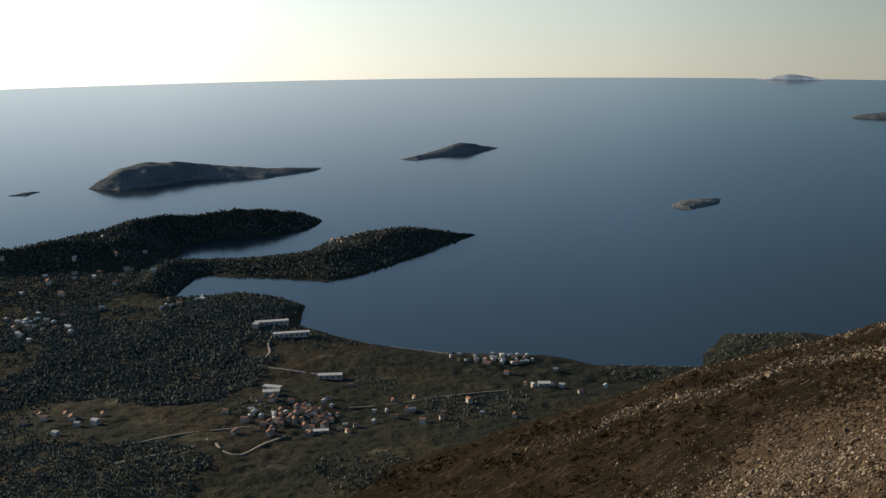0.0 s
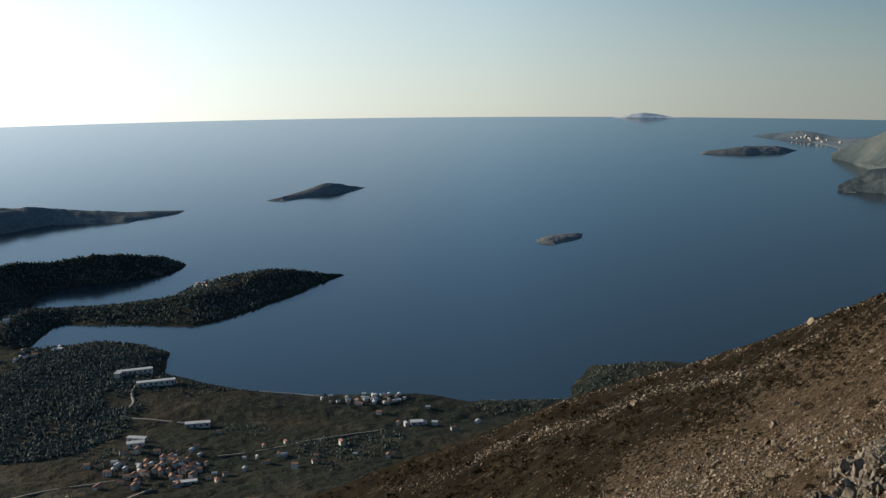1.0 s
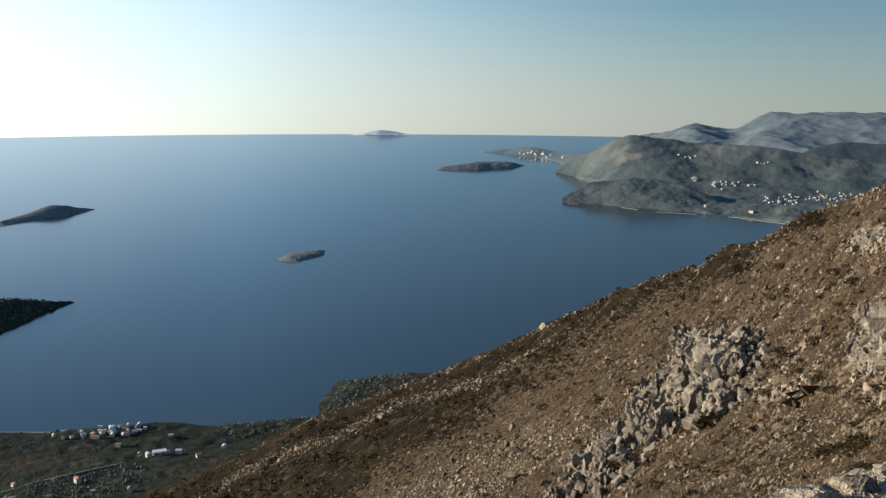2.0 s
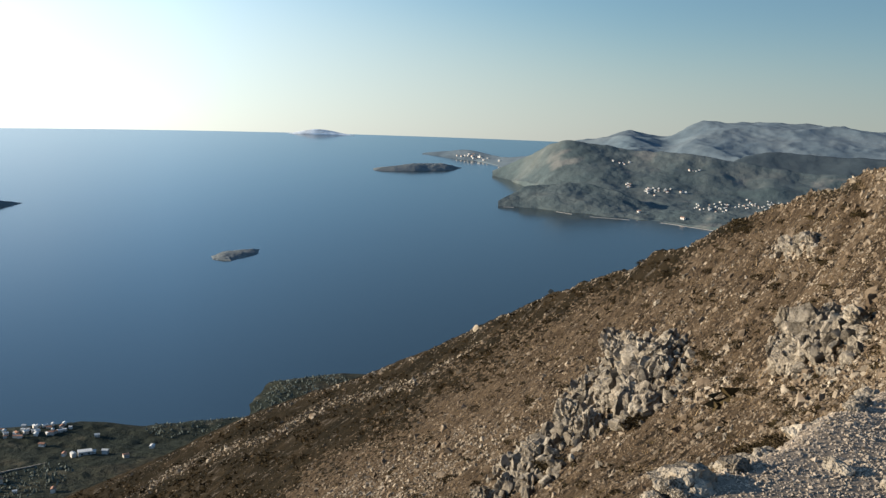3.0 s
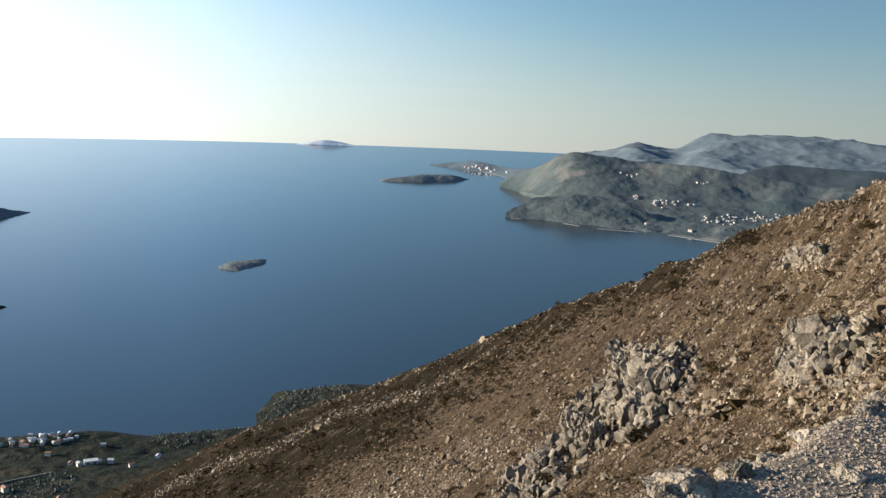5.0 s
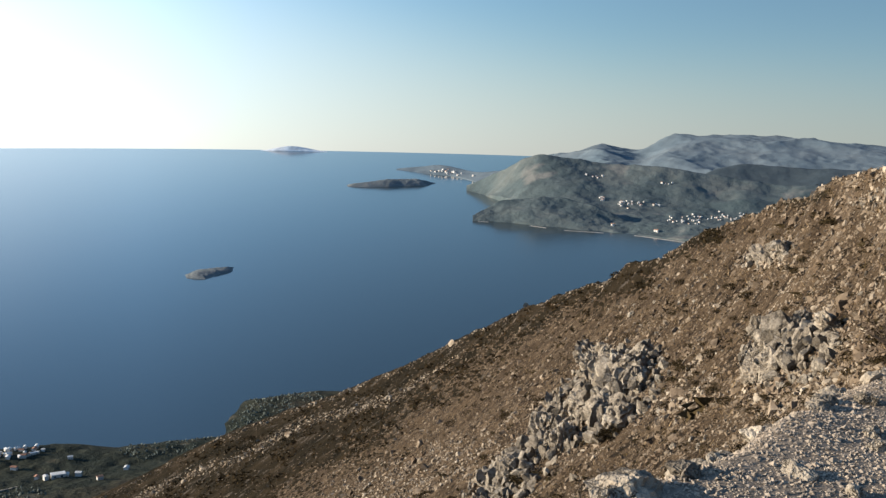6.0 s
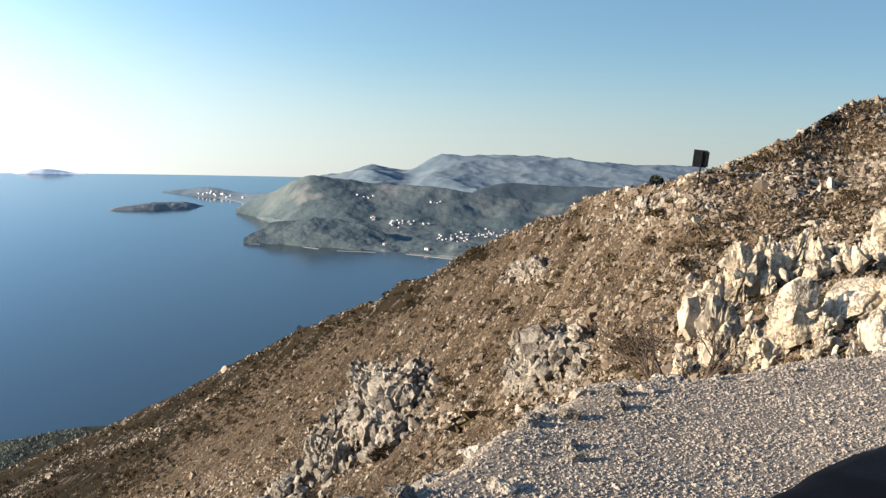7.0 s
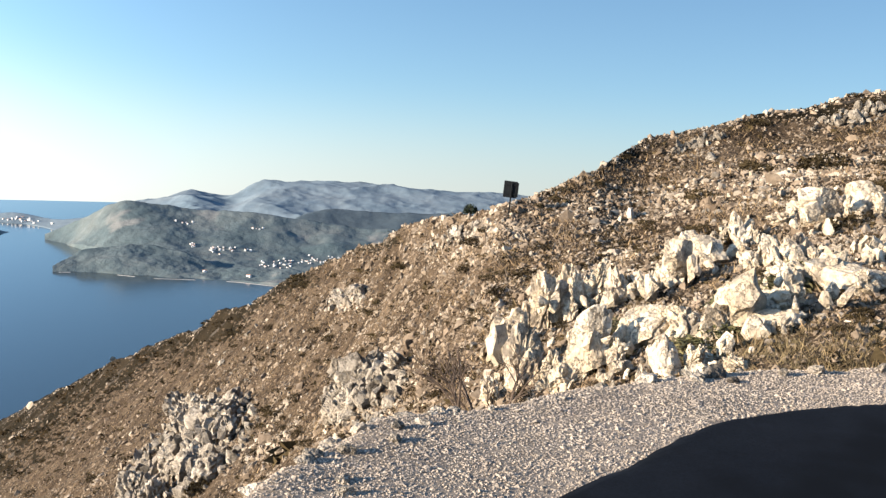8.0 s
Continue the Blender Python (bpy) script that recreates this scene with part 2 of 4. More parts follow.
def wave(x, y, scale, seed=0.0, octaves=5, ridged=False):
    """Layered smooth noise over arrays, about -1 to 1, with features of about scale metres."""
    rng = np.random.RandomState(int(seed * 977) % 100000 + 7)
    out, amp, total = np.zeros_like(np.asarray(x, float)), 1.0, 0.0
    for o in range(octaves):
        f = 2.0**o / scale
        table = rng.rand(256, 256) * 2 - 1
        u, v = x * f + rng.rand() * 100, y * f + rng.rand() * 100
        iu, iv = np.floor(u).astype(int), np.floor(v).astype(int)
        fu, fv = u - iu, v - iv
        fu, fv = fu * fu * (3 - 2 * fu), fv * fv * (3 - 2 * fv)
        g = lambda p, q: table[p & 255, q & 255]
        w = (g(iu, iv) * (1 - fu) + g(iu + 1, iv) * fu) * (1 - fv) + (g(iu, iv + 1) * (1 - fu) + g(iu + 1, iv + 1) * fu) * fv
        if ridged:
            w = 1 - 2 * np.abs(w)
        out += w * amp
        total += amp
        amp *= 0.5
    return out / total


def polygon_depth(x, y, corners):
    """Distance to the outline of a plan shape: positive inside it, negative outside."""
    best = np.full(np.shape(x), 1e9)
    inside = np.zeros(np.shape(x), bool)
    for (ax, ay), (bx, by) in zip(corners, corners[1:] + corners[:1]):
        dx, dy = bx - ax, by - ay
        t = np.clip(((x - ax) * dx + (y - ay) * dy) / (dx * dx + dy * dy + 1e-9), 0, 1)
        best = np.minimum(best, np.hypot(x - ax - t * dx, y - ay - t * dy))
        cross = ((ay > y) != (by > y)) & (x < (bx - ax) * (y - ay) / (by - ay + 1e-12) + ax)
        inside ^= cross
    return np.where(inside, best, -best)


EYE = 1.6


def ridge_sheet(name, table, material, across, along, rough, rough_scale, seed, back=1.5, power=1.0, ridged=False, sink=14.0, lumps=0.0):
    """A slope that climbs from its foot to its crest and falls away behind. table rows: bearing, foot's distance and slope angle from
    eye height, crest's distance and angle."""
    t = np.array(sorted(table))
    az = np.linspace(t[0, 0], t[-1, 0], across)
    rf, ef, rc, ec = (np.interp(az, t[:, 0], t[:, k]) for k in (1, 2, 3, 4))
    width = max(3, int(across * 2.2 / (t[-1, 0] - t[0, 0])))
    kern = np.hanning(width + 2)[1:-1]
    kern /= kern.sum()
    rf, ef, rc, ec = (np.convolve(np.pad(v, width, "edge"), kern, "same")[width:-width] for v in (rf, ef, rc, ec))
    s = np.concatenate([np.linspace(0, 1, along), 1 + np.linspace(0, 1, along // 5 + 2)[1:]])
    S, A = np.meshgrid(s, az, indexing="ij")
    up = np.clip(S, 0, 1)
    r = rf * (rc / rf) ** up
    ef_r, ec_r = np.tan(np.radians(ef)), np.tan(np.radians(ec))
    z = EYE + r * (ef_r + (ec_r - ef_r) * up**power)
    past = np.clip(S - 1, 0, 1)
    z = z - past**1.5 * rc * 0.5
    r = r * (1 + past * (back - 1))
    x, y = -np.sin(np.radians(A)) * r, np.cos(np.radians(A)) * r
    z = z + wave(x, y, rough_scale, seed, 7, ridged) * rough * np.minimum(1.0, r / 40.0)
    if lumps:
        z = z + (wave(x, y, 1.7, seed + 0.3, 3, True) * lumps + wave(x, y, 6.0, seed + 0.6, 3) * lumps * 1.5) * np.clip(r / 40.0, 0.4, 2.5)
    z = z - sink * np.clip(1 - up * 14, 0, 1)
    z = np.maximum(z, SEA - 6)
    return grid_object(name, np.stack([x, y, z], -1), material), (A, S, np.stack([x, y, z], -1))


# ---- the sea ----
bm = bmesh.new()
rings = [0.0, 300, 700, 1200, 2000, 3000, 4000, 4975]
prev = None
for r in rings[1:]:
    ring = [bm.verts.new((r * math.cos(k * math.tau / 256), r * math.sin(k * math.tau / 256), SEA)) for k in range(256)]
    if prev is None:
        bm.faces.new(ring)
    else:
        for k in range(256):
            bm.faces.new((prev[k], ring[k], ring[(k + 1) % 256], prev[(k + 1) % 256]))
    prev = ring
me = bpy.data.meshes.new("water")
bm.to_mesh(me)
bm.free()
me.materials.append(M_SEA)
tagged(new("water", me), "calm deep blue sea with a pale sheen to the horizon", "sea", kind="structure")

# ---- the coast below ----
UPPER_CAPE = [(-900, 1300), (-628, 1399), (-570, 1482), (-465, 1594), (-359, 1649), (-229, 1697), (-199, 1667), (-206, 1623), (-237, 1582), (-293, 1545), (-351, 1528), (-384, 1484), (-385, 1330), (-900, 1200)]
TOWN_CAPE = [(-420, 1400), (-285, 1407), (-230, 1414), (-197, 1440), (-182, 1493), (-143, 1537), (-56, 1553), (52, 1544), (14, 1491), (-35, 1406), (-102, 1315), (-151, 1282), (-212, 1299), (-313, 1315), (-329, 1304), (-329, 1202), (-420, 1202)]
MAINLAND = [(-900, 1330), (-380, 1330), (-340, 1205), (-291, 1216), (-251, 1225), (-198, 1205), (-169, 1168), (-159, 1095), (-113, 1047), (-51, 1014), (2, 991), (101, 987), (154, 956), (254, 944), (264, 980), (302, 1045), (388, 1050), (470, 1000), (600, 900), (600, 250), (-900, 250)]


def coast_height(x, y):
    wob = wave(x, y, 60, 1, 4) * 9
    a = polygon_depth(x, y, UPPER_CAPE) + wob
    b = polygon_depth(x, y, TOWN_CAPE) + wob
    c = polygon_depth(x, y, MAINLAND) + wob
    hills = 0.7 + 0.5 * wave(x, y, 220, 2, 4)
    ha = np.clip(a, -12, 75) * 0.62 * hills
    hb = np.clip(b, -12, 65) * 0.5 * hills
    r = np.hypot(x, y)
    hc = np.clip(c, -12, 25) * 0.25 + np.clip(c - 25, 0, 300) * 0.03
    hc = hc + np.clip(900 - r, 0, 700) * 0.12 * np.clip(c / 60, 0, 1) + wave(x, y, 180, 3, 5) * 7 * np.clip(c / 60, 0, 1)
    return np.maximum(np.maximum(ha, hb), hc)


az = np.linspace(-34, 32, 460)
rr = 330 * (1950 / 330) ** np.linspace(0, 1, 380)
R, A = np.meshgrid(rr, az, indexing="ij")
X, Y = -np.sin(np.radians(A)) * R, np.cos(np.radians(A)) * R
Hc = coast_height(X, Y)
Hc = Hc + np.where(Hc > 1.5, wave(X, Y, 9, 5, 3) * 1.6, 0)
land = Hc > -1.5
keep = land[:-1, :-1] | land[1:, :-1] | land[1:, 1:] | land[:-1, 1:]
coast = grid_object("ground", np.stack([X, Y, SEA + np.clip(Hc, -4, None)], -1), M_COAST, keep)
tagged(coast, "dark scrub-covered coastal plain with wooded capes and villages", "coast", kind="structure")


def island(label, corners, height, seed, material=M_WOOD_HAZE, steep=0.4, n=90, hump=None):
    xs, ys = np.array(corners, float).T
    gx, gy = np.meshgrid(np.linspace(xs.min() - 15, xs.max() + 15, n), np.linspace(ys.min() - 15, ys.max() + 15, n), indexing="ij")
    d = polygon_depth(gx, gy, corners) + wave(gx, gy, 50, seed, 4) * 8
    h = np.clip(d, -10, None) * steep
    h = height * np.tanh(h / height) * (1 + 0.5 * wave(gx, gy, 90, seed + 1, 4)) + np.where(d > 4, wave(gx, gy, 10, seed + 2, 3) * 1.4, 0)
    if hump:
        hx, hy, hr = hump
        h = h * (0.42 + 0.62 * np.exp(-((gx - hx) ** 2 + (gy - hy) ** 2) / hr**2))
    ok = d > -5
    k = ok[:-1, :-1] | ok[1:, :-1] | ok[1:, 1:] | ok[:-1, 1:]
    ob = grid_object("island", np.stack([gx, gy, SEA + np.clip(h, -4, None)], -1), material, k)
    return tagged(ob, label, "island", kind="structure")


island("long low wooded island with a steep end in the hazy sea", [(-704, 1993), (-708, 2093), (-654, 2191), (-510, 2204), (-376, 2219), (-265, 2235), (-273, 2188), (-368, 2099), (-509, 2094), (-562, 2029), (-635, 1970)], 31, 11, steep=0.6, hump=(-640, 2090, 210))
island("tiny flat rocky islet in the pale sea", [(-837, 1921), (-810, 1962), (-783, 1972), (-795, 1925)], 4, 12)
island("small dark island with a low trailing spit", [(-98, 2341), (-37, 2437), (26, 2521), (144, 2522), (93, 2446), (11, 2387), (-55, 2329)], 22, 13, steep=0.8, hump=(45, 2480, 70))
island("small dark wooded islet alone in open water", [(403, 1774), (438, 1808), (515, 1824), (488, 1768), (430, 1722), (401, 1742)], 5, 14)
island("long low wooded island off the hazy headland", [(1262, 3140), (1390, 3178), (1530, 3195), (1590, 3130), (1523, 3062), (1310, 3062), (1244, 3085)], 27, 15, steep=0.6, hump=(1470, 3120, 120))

# ---- the far shore ----
def shore(r):
    return -math.degrees(math.atan((EYE - SEA) / r))


far_range, RANGE_GRID = ridge_sheet("mountain_range", [(-31, 3900, shore(3900), 4300, -4.7), (-33, 3900, shore(3900), 4500, -4.3), (-35.0, 3800, shore(3800), 4500, -3.75), (-35.8, 3700, shore(3700), 4500, -3.2), (-37.0, 3700, shore(3700), 4500, -3.4), (-38.2, 3600, shore(3600), 4500, -3.55), (-39.7, 3500, shore(3500), 4450, -2.72), (-43, 3450, shore(3450), 4450, -2.65), (-47.4, 3400, shore(3400), 4400, -2.7), (-53, 3300, shore(3300), 4400, -2.95), (-70, 3300, shore(3300), 4300, -2.6)], M_RANGE_HAZE, 420, 90, 34, 420, 21, 1.08, 1.0, True)
far_cape, CAPE_GRID = ridge_sheet("far_cape", [(-24.6, 4000, shore(4000), 4060, -4.95), (-26, 3850, shore(3850), 4000, -4.75), (-27.2, 3800, shore(3800), 3950, -4.55), (-28.4, 3700, shore(3700), 3900, -4.9), (-29.5, 3500, shore(3500), 3700, -5.1), (-31, 3400, shore(3400), 3700, -4.8)], M_RANGE_HAZE, 160, 30, 9, 150, 24, 1.06)
far_isle, _ = ridge_sheet("far_island", [(-17.0, 4900, shore(4900), 4930, -4.1), (-17.9, 4900, shore(4900), 4930, -3.88), (-18.5, 4900, shore(4900), 4930, -3.72), (-18.9, 4900, shore(4900), 4930, -3.75), (-19.7, 4900, shore(4900), 4930, -3.92), (-20.8, 4900, shore(4900), 4930, -4.1)], M_ISLE_HAZE, 60, 10, 4, 160, 27, 1.01)
tagged(far_isle, "faint island on the horizon, its haze painted pale", "island", kind="structure")
tagged(far_cape, "low hazy cape with pale buildings along the water", "headland", kind="structure")
tagged(far_range, "limestone mountain range, its haze painted in pale blue-grey", "mountain range", kind="structure")
headland, HEAD_GRID = ridge_sheet("headland", [(-28.6, 3300, shore(3300), 3330, -5.9), (-29.6, 3150, shore(3150), 3300, -5.3), (-31, 2950, shore(2950), 3200, -4.6), (-32.2, 2800, shore(2800), 3150, -3.95), (-34.6, 2600, shore(2600), 3150, -3.95), (-37, 2500, shore(2500), 3150, -4.3), (-39, 2420, shore(2420), 3100, -4.6), (-42, 2330, shore(2330), 3100, -4.8), (-45, 2250, shore(2250), 3100, -4.9), (-50, 2250, shore(2250), 3100, -4.8), (-60, 2250, shore(2250), 3100, -4.6)], M_HEAD_HAZE, 340, 90, 40, 300, 22, 1.2, 1.3)
tagged(headland, "scrub-covered headland with pale cliffs and villages below", "headland", kind="structure")
dark_hill, _ = ridge_sheet("wooded_ridge", [(-37.5, 2800, shore(2800) - 0.3, 2900, -7.6), (-39, 2800, shore(2800) - 0.3, 2900, -6.6), (-40.2, 2750, shore(2750) - 0.3, 3000, -5.7), (-41.2, 2700, shore(2700) - 0.3, 3150, -5.0), (-42.5, 2700, shore(2700) - 0.3, 3250, -4.3), (-44, 2700, shore(2700) - 0.3, 3300, -4.0), (-46, 2700, shore(2700) - 0.3, 3300, -4.05), (-48, 2700, shore(2700) - 0.3, 3300, -3.9), (-53, 2700, shore(2700) - 0.3, 3300, -3.9), (-60, 2700, shore(2700) - 0.3, 3300, -3.9)], M_FARWOOD_HAZE, 300, 60, 22, 260, 28, 1.1)
tagged(dark_hill, "wooded ridge behind the villages, its colour blued by painted haze", "hill", kind="structure")
foreland, FORE_GRID = ridge_sheet("foreland", [(-29.0, 2560, shore(2560), 2580, -7.6), (-30, 2560, shore(2560), 2680, -6.7), (-32, 2530, shore(2530), 2700, -6.3), (-34, 2460, shore(2460), 2700, -6.15), (-36, 2450, shore(2450), 2650, -6.7), (-38.3, 2430, shore(2430), 2600, -7.4), (-42, 2340, shore(2340), 2500, -7.6), (-46, 2300, shore(2300), 2450, -7.6)], M_HEAD_HAZE, 320, 50, 17, 130, 23, 1.15)
tagged(foreland, "low rounded scrubby foreland with a pale waterline", "headland", kind="structure")

# ---- the hillside beside the road ----
HILL = [
    (14, 240, -36.0, 700, -27.0),
    (2, 200, -36.0, 620, -25.5),
    (-10, 120, -34.0, 520, -21.8),
    (-15, 90, -32.0, 480, -19.7),
    (-21, 60, -30.0, 400, -17.75),
    (-25, 45, -29.0, 330, -16.2),
    (-28.7, 36, -28.0, 270, -14.45),
    (-32, 30, -27.0, 210, -12.75),
    (-36, 25, -26.0, 150, -11.2),
    (-41.3, 20, -25.0, 100, -8.55),
    (-44.6, 18, -24.0, 80, -6.85),
    (-47.2, 17, -23.5, 62, -5.7),
    (-51.4, 16, -22.0, 42, -4.15),
    (-54.6, 15, -21.0, 34, -2.6),
    (-60, 14, -17.0, 38, -0.85),
    (-62.3, 13.5, -15.5, 44, 0.4),
    (-66.7, 13, -14.0, 46, 1.65),
    (-70, 12.5, -13.0, 48, 2.6),
    (-74, 12, -12.5, 50, 4.1),
    (-86, 12, -12.0, 55, 7.8),
    (-100, 12, -10.0, 50, 13.0),
]
hill, HILL_GRID = ridge_sheet("hillside", HILL, M_SLOPE, 720, 260, 0.9, 14, 31, 1.4, sink=0.0, lumps=0.13)
HA, HS, HP = HILL_GRID
HR = np.hypot(HP[..., 0], HP[..., 1])
HEL = np.degrees(np.arctan2(HP[..., 2] - EYE, HR))
crest_row = 260 - 1
CREST_EL = HEL[crest_row]
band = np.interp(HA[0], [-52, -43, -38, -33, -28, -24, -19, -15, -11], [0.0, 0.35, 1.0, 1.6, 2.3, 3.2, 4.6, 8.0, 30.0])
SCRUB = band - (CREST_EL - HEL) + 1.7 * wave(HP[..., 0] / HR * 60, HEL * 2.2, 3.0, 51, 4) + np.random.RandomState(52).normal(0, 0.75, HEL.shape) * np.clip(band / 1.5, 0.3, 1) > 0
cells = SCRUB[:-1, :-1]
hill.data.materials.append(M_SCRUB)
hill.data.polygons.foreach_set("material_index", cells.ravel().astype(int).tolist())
tagged(hill, "steep dry hillside of ochre grass and limestone scree", "hillside", kind="structure")

# ---- the road's bend ----
BEND = (5.1, -6.9)


def edge_at(x, y):
    """How far the gravel reaches from the bend's centre; it widens round the bend."""
    turn = np.degrees(np.arctan2(y - BEND[1], x - BEND[0]))
    return np.interp(turn, [60, 68, 74, 79, 83, 87, 92, 96, 100, 105, 150], [9.4, 9.5, 9.7, 9.74, 9.9, 9.98, 10.0, 9.93, 9.8, 9.72, 10.0])


def tarmac_at(x, y):
    """How far the asphalt, darkened for shade, reaches from the bend's centre."""
    turn = np.degrees(np.arctan2(y - BEND[1], x - BEND[0]))
    return np.interp(turn, [-180, -90, 50, 66, 73, 77, 80, 82, 84, 89, 94, 112], [8.62, 7.4, 7.4, 8.2, 8.57, 8.72, 8.80, 8.84, 8.81, 8.71, 8.70, 8.62])


def ring_sheet(name, r0, r1, a0, a1, na, nr, height, material, outward=1.0):
    a = np.radians(np.linspace(a0, a1, na))
    r = r1 - (r1 - r0) * (1 - np.linspace(0, 1, nr)) ** outward
    Rr, Aa = np.meshgrid(r, a, indexing="ij")
    x, y = BEND[0] + Rr * np.cos(Aa), BEND[1] + Rr * np.sin(Aa)
    return grid_object(name, np.stack([x, y, height(x, y, Rr)], -1), material)


def road_height(x, y, r):
    lip = np.clip(r - edge_at(x, y) + 0.25 * wave(x, y, 1.1, 43, 4), 0, 3)
    return 0.03 * wave(x, y, 0.7, 42, 5) - lip**1.25 * 1.1


shoulder = ring_sheet("pavement", 6.6, 12.2, -40, 320, 520, 80, road_height, M_GRAVEL)
tagged(shoulder, "pale loose gravel shoulder on the bend of a mountain road", "gravel shoulder", kind="structure")


def tarmac_height(x, y, r):
    edge = r - tarmac_at(x, y) + 0.035 * wave(x, y, 0.5, 44, 4)
    return 0.035 + 0.006 * wave(x, y, 2.0, 45, 3) - np.clip(edge, 0, 1) * 1.5


road = ring_sheet("road", 0.3, 9.1, -40, 320, 600, 80, tarmac_height, M_SHADED_ASPHALT, 2.5)
tagged(road, "smooth asphalt on the bend of a mountain road, darkened for shade", "road", kind="structure")


# ---- the slopes round about, below and behind the bend ----
def slope_sheet(table, material, na, nr, seed):
    t = np.array(table, float)
    az = np.linspace(t[0, 0], t[-1, 0], na)
    r0, z0, r1, z1 = (np.interp(az, t[:, 0], t[:, k]) for k in (1, 2, 3, 4))
    f = np.linspace(0, 1, nr)[:, None] ** 2
    r, z = r0 + (r1 - r0) * f, z0 + (z1 - z0) * f
    x, y = -np.sin(np.radians(az)) * r, np.cos(np.radians(az)) * r
    z = z + wave(x, y, 14, seed, 5) * np.minimum(0.04 * r, 2.0) * np.sqrt(f)
    return grid_object("hillside", np.stack([x, y, z], -1), material)


def rim(az):
    """How far off the outer foot of the shoulder lies at a bearing."""
    d = heading(az, 0)
    k = d.x * BEND[0] + d.y * BEND[1]
    return k + math.sqrt(k * k - BEND[0] ** 2 - BEND[1] ** 2 + 11.6**2)


low = [(-az, rim(az), -2.6, r, EYE + r * math.tan(radians(el))) for az, r, el, _, _ in HILL if az > -60]
low = [(-p[0], *p[1:]) for p in low][::-1] + [(az, rim(az), -2.6, 260, -170 + (az - 14) * 0.9) for az in range(20, 125, 8)]
tagged(slope_sheet(low, M_SLOPE, 300, 90, 61), "steep dry slope falling away below the road bend", "hillside", kind="structure")
bank = [(az, rim(az), -2.6, 110, z) for az, z in ((124, -60), (150, -10), (175, 30), (205, 38), (235, 30), (260, 27))]
tagged(slope_sheet(bank, M_SLOPE, 160, 70, 62), "dry stony bank rising behind the road bend", "hillside", kind="structure")


def hill_point(az, up):
    """The place on the hillside at a bearing and a share of the way up to its crest."""
    row = int(np.clip(up, 0, 1) * (260 - 1))
    col = int(np.clip((az - HA[0, 0]) / (HA[0, -1] - HA[0, 0]), 0, 1) * (HA.shape[1] - 1))
    return Vector(HP[row, col]), bool(SCRUB[row, col])


def hill_at(x, y):
    """The hillside's height under a place in the plan."""
    az, r = math.degrees(math.atan2(-x, y)), math.hypot(x, y)
    col = int(np.clip((az - HA[0, 0]) / (HA[0, -1] - HA[0, 0]), 0, 1) * (HA.shape[1] - 1))
    return float(np.interp(r, HR[:260, col], HP[:260, col, 2]))


def sheet_spot(sheet, az, el, rows):
    """Where a bearing and an angle from eye height meet a slope."""
    A_, S_, P_ = sheet
    col = int(np.argmin(np.abs(A_[0] - az)))
    e = np.degrees(np.arctan2(P_[:rows, col, 2] - EYE, np.hypot(P_[:rows, col, 0], P_[:rows, col, 1])))
    row = int(np.argmax(e >= el)) if (e >= el).any() else rows - 1
    return Vector(P_[row, col])


def part(name, bm, material, parent, label=""):
    me = bpy.data.meshes.new(name)
    bm.to_mesh(me)
    bm.free()
    me.materials.append(material)
    ob = new(name, me)
    ob.parent = parent
    return tagged(ob, label)


def box(bm, x0, x1, y0, y1, z0, z1):
    m = Matrix.Translation(((x0 + x1) / 2, (y0 + y1) / 2, (z0 + z1) / 2)) @ Matrix.Diagonal((x1 - x0, y1 - y0, z1 - z0, 1))
    return bmesh.ops.create_cube(bm, size=1, matrix=m)["verts"]


# ---- stones ----
def hull_points(seed, count, shape=(1.0, 0.8, 1.0)):
    """A small angular stone: the hull of a few random points."""
    rng = random.Random(seed)
    bm = bmesh.new()
    for _ in range(count):
        d = Vector((rng.gauss(0, 1), rng.gauss(0, 1), rng.gauss(0, 1))).normalized() * rng.uniform(0.8, 1.1)
        bm.verts.new((d.x * shape[0], d.y * shape[1], d.z * shape[2]))
    hull = bmesh.ops.convex_hull(bm, input=bm.verts[:])
    bmesh.ops.delete(bm, geom=[v for v in hull["geom_interior"] if isinstance(v, bmesh.types.BMVert)], context="VERTS")
    bmesh.ops.triangulate(bm, faces=bm.faces[:])
    bmesh.ops.recalc_face_normals(bm, faces=bm.faces[:])
    bm.verts.index_update()
    co = np.array([v.co for v in bm.verts])
    faces = [[v.index for v in f.verts] for f in bm.faces]
    bm.free()
    return co, faces


